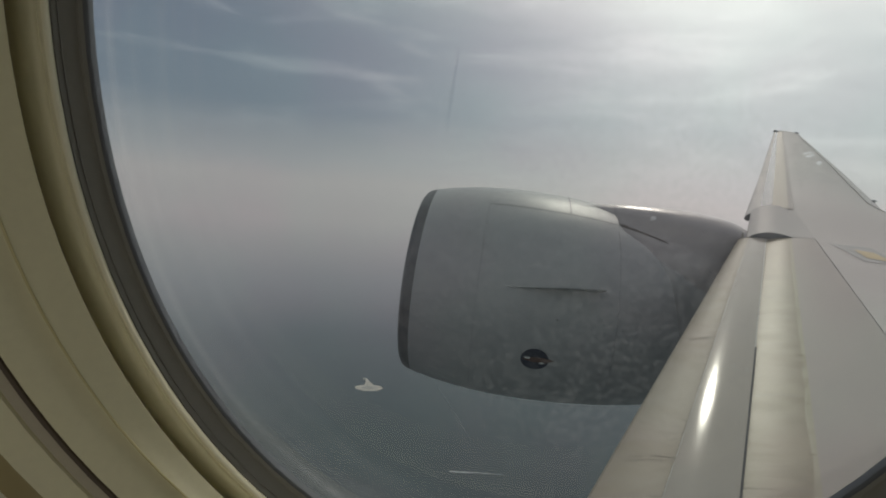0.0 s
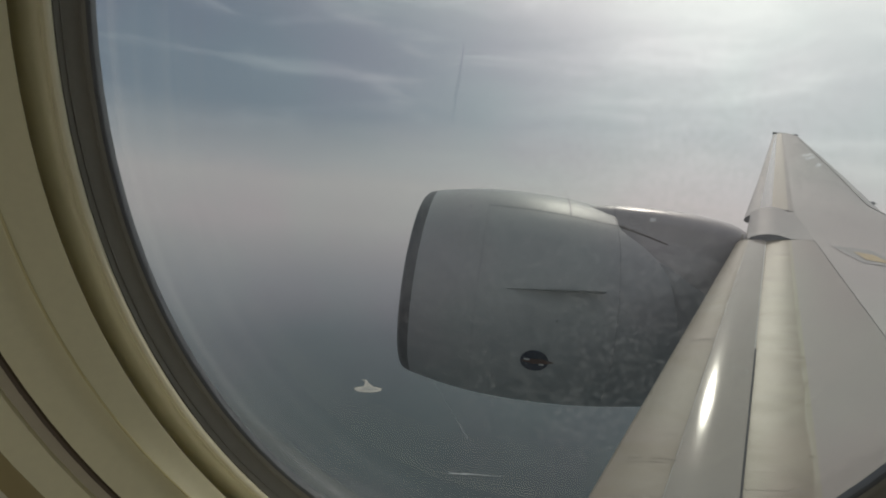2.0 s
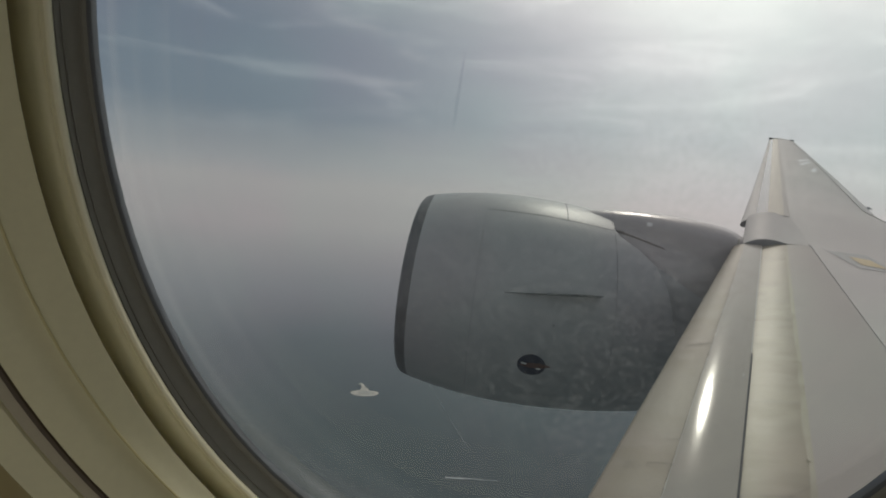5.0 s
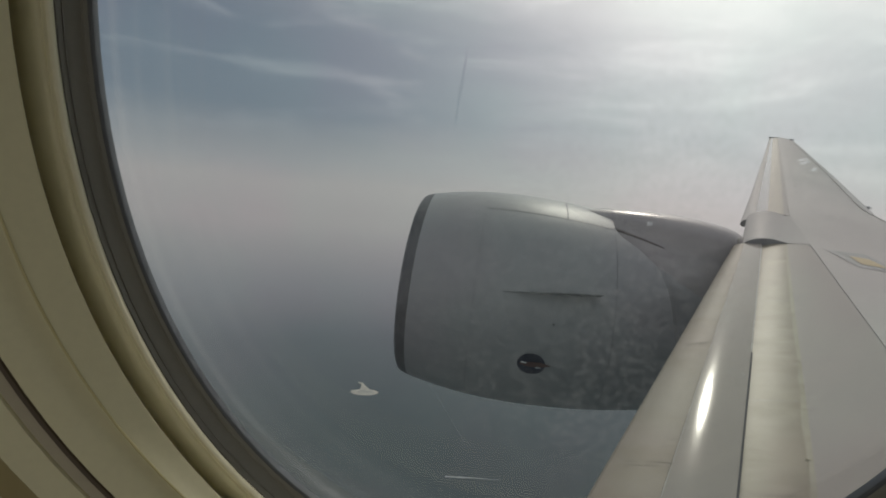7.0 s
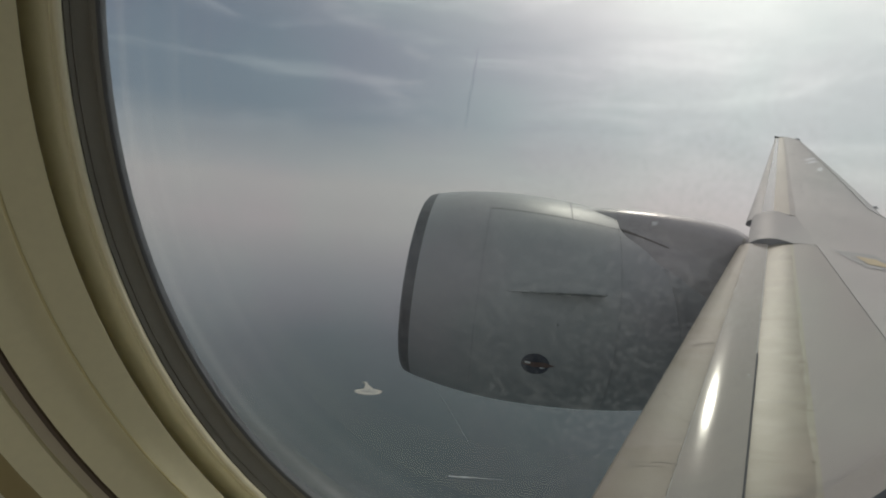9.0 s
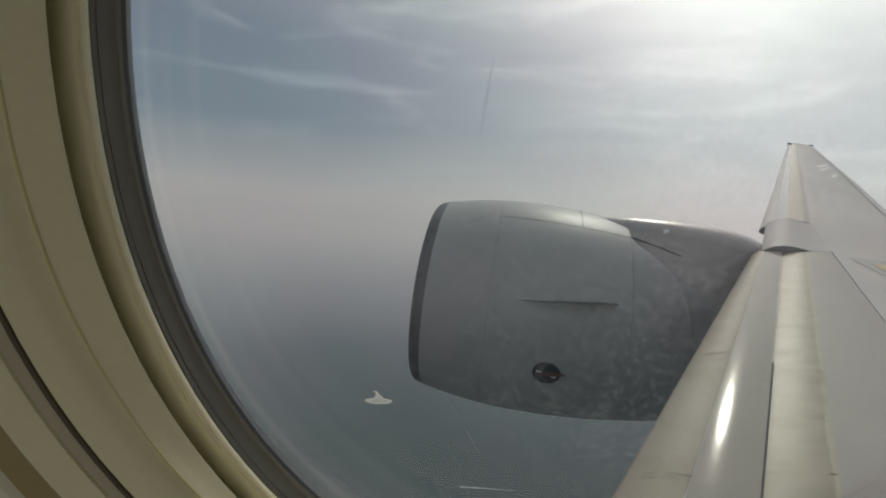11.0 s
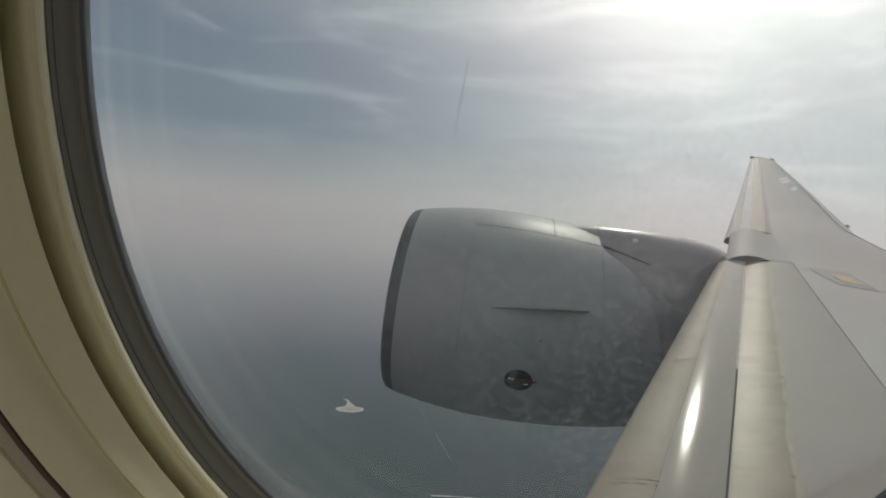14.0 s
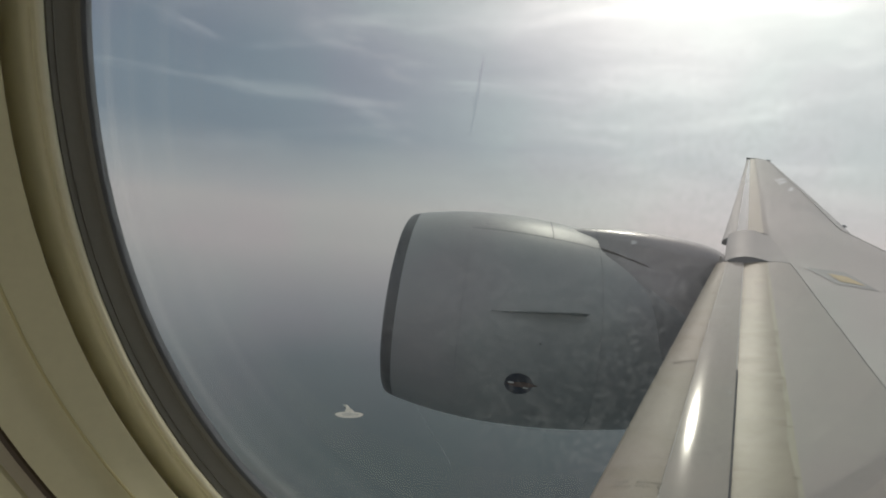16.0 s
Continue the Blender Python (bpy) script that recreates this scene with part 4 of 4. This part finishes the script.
moulding("reveal", [(0.1640, 0.193, 0.1425), (0.1612, 0.1885, 0.1412), (0.1604, 0.1878, 0.1404), (0.1609, 0.1876, 0.1399), (0.1636, 0.1868, 0.1378), (0.1668, 0.1850, 0.1350), (0.1695, 0.1830, 0.1330), (0.1707, 0.1822, 0.1322), (0.1726, 0.1832, 0.1328), (0.1745, 0.1834, 0.1314), (0.1762, 0.1836, 0.1290), (0.1778, 0.1841, 0.1271), (0.1812, 0.1858, 0.1240), (0.1838, 0.1870, 0.1222), (0.1850, 0.1882, 0.1230)], M_REVEAL, "broad beige moulded reveal")
moulding("bead", [(0.1706 + 0.0005 * math.cos(t), 0.1823 + 0.0003 * math.cos(t), 0.1322 + 0.0004 * math.sin(t)) for t in steps(0, 2 * math.pi, 8)], M_BEAD, "thin ochre bead along the reveal")
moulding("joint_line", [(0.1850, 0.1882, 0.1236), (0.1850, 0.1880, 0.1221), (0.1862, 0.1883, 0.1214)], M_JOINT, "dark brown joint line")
# the bands' tone is material colour; the notches beside are about 1 mm
moulding("brown_band", [(0.1862, 0.1883, 0.1214), (0.1868, 0.1884, 0.1208), (0.1888, 0.1888, 0.1192), (0.1898, 0.1898, 0.1200)], M_BAND, "brown band beside the joint line")
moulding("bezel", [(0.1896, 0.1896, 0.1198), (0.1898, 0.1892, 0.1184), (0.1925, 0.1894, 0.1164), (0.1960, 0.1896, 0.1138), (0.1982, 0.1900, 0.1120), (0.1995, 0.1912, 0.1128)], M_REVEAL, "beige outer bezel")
moulding("ochre_band", [(0.1996, 0.1914, 0.1132), (0.2010, 0.1920, 0.1126), (0.2050, 0.1940, 0.1112), (0.2090, 0.1962, 0.1098)], M_OCHRE_TRIM, "dark ochre band")


def pane(name, a, b, y, thick, inner, outer, label):
    bm = bmesh.new()
    fill(bm, oval(a, b, y))
    fill(bm, list(reversed(oval(a, b, y + thick))))
    bm.faces.ensure_lookup_table()
    bm.faces[1].material_index = 1
    ob = part(name, bm, inner, window, label, smooth=False)
    ob.data.materials.append(outer)
    ob.visible_shadow = False


pane("pane", 0.1560, 0.1875, 0.1665, 0.003, M_PANE, M_CLEAR, "thin clear inner acrylic pane")
pane("pane", 0.176, 0.215, 0.1775, 0.006, M_CLEAR, M_PANE_OUT, "thick outer acrylic pane with dusty specks and painted ghost reflections at its rim")
M_SMEAR = pane_material("smear", (0.925, 0.93, 0.935, 1), 0.0, 0.02)


def smear(x0, z0, x1, z1, width):
    """A thin dull smear on the outer pane."""
    rows = []
    for u in steps(0, 1, 16):
        w = width * math.sin(math.pi * (0.06 + 0.9 * u)) * (0.75 + 0.5 * noise.noise((u * 7, 1.7, 0)))
        x, z = x0 + (x1 - x0) * u + 0.0004 * noise.noise((u * 4, 0, 5)), z0 + (z1 - z0) * u
        rows.append([(x - w / 2, 0.1768, z), (x + w / 2, 0.1768, z)])
    ob = part("smear", grid(rows), M_SMEAR, window, "dull thin smear on the pane")
    ob.visible_shadow = False


smear(-0.0186, 0.0157, -0.0211, -0.0104, 0.0017)
wall = thing("wall_cabin", (0, 0.11, -0.9), "cream cabin side wall lining round the window", "wall", kind="structure")


def square_ring(w, lo, hi, y, k=96):
    """Points round a rectangle, in step with oval()."""
    pts = []
    for i in range(k):
        t = 2 * math.pi * i / k
        c, s = math.cos(t), math.sin(t)
        h = hi if s > 0 else lo
        f = min(w / max(1e-9, abs(c)), h / max(1e-9, abs(s)))
        pts.append((CX + c * f, y, CZ + s * f))
    return pts


rows = [oval(0.2090, 0.1962, 0.1098), oval(0.2105, 0.1968, 0.1075), oval(0.217, 0.203, 0.1050), oval(0.24, 0.24, 0.101), square_ring(0.5, 0.5, 0.5, 0.098), square_ring(3.0, 0.95, 1.2, 0.095)]
part("side_panel", grid(rows, close=True), M_CABIN, wall)
rows = [oval(0.215, 0.262, 0.200), square_ring(0.6, 0.6, 0.6, 0.2), square_ring(12.0, 0.95, 1.25, 0.19)]
part("outer_skin", grid(rows, close=True), M_FUSELAGE, wall, "white fuselage skin")


def box(name, lo, hi, material, parent, label=""):
    bm = bmesh.new()
    bmesh.ops.create_cube(bm, size=1)
    for v in bm.verts:
        v.co = Vector([l + (h - l) * (c + 0.5) for l, h, c in zip(lo, hi, v.co)])
    return part(name, bm, material, parent, label, smooth=False)


section = [(-2.6 + 2.79 * math.cos(a), -0.956 - 2.6 * math.sin(a)) for a in steps(0, math.pi, 24)] + [(-2.6 - 2.79 * math.cos(a), 1.244 + 1.3 * math.sin(a)) for a in steps(0, math.pi, 20)]
shell = thing("fuselage", (0, -2.6, -3.55), "white rounded airliner fuselage", "fuselage", kind="structure")
part("shell", grid([[(x, y, z) for y, z in section] for x in steps(-12, 12, 12)]), M_FUSELAGE, shell)
for x in (-12.0, 12.0):
    part("end_frame", fill(bmesh.new(), [(x, y, z) for y, z in section]), M_FUSELAGE, shell)

floor = thing("floor", (0, -2, -1.0), "dark blue-grey carpeted cabin floor", "floor", kind="structure")
box("carpet", (-3, -5.2, -1.0), (3, 0.2, -0.95), M_CARPET, floor)
ceiling = thing("ceiling", (0, -2, 1.2), "cream curved cabin ceiling", "ceiling", kind="structure")
box("lining", (-3, -5.2, 1.2), (3, 0.2, 1.25), M_CABIN, ceiling)
for name, x in (("wall_forward", -3.05), ("wall_aft", 3.0)):
    w = thing(name, (x, -2.5, -0.95), "plain cream cabin bulkhead", "wall", kind="structure")
    box("lining", (x, -5.2, -0.95), (x + 0.05, 0.1, 1.2), M_CABIN, w)
port = thing("wall_port", (0, -5.2, -0.95), "cream cabin side wall with a row of windows", "wall", kind="structure")
box("lining", (-3, -5.25, -0.95), (3, -5.2, -0.2), M_CABIN, port)
box("lining", (-3, -5.25, 0.2), (3, -5.2, 1.2), M_CABIN, port)
for x in steps(-3.0, 2.68, 11):
    box("lining", (x, -5.25, -0.2), (x + 0.24, -5.2, 0.2), M_CABIN, port)

# an added fill light out of view, to brighten the window surround
strip = thing("cabin_fill_light", (0, -2.6, 1.2), "added warm fill light above the aisle, out of view, for the window surround", "light")
box("diffuser", (-2.6, -2.8, 1.185), (2.6, -2.4, 1.2), M_WHITE, strip)
strip_data = bpy.data.lights.new("cabin_fill", "AREA")
strip_data.shape, strip_data.size, strip_data.size_y, strip_data.energy, strip_data.color = "RECTANGLE", 5.0, 0.36, CABIN_FILL_WATTS, (1.0, 0.94, 0.80)
lamp = new("cabin_fill", strip_data)
lamp.matrix_world = BANK @ look((0, -2.6, 1.17), (0, -2.0, -1))

wake((0.03, 1.0, -0.870), (-0.10, 1.0, -0.885), 12, "short white boat wake on the grey sea")
wake((-0.20, 1.0, -0.56), (-0.06, 1.0, -0.78), 1.5, "long faint boat wake across the sea")
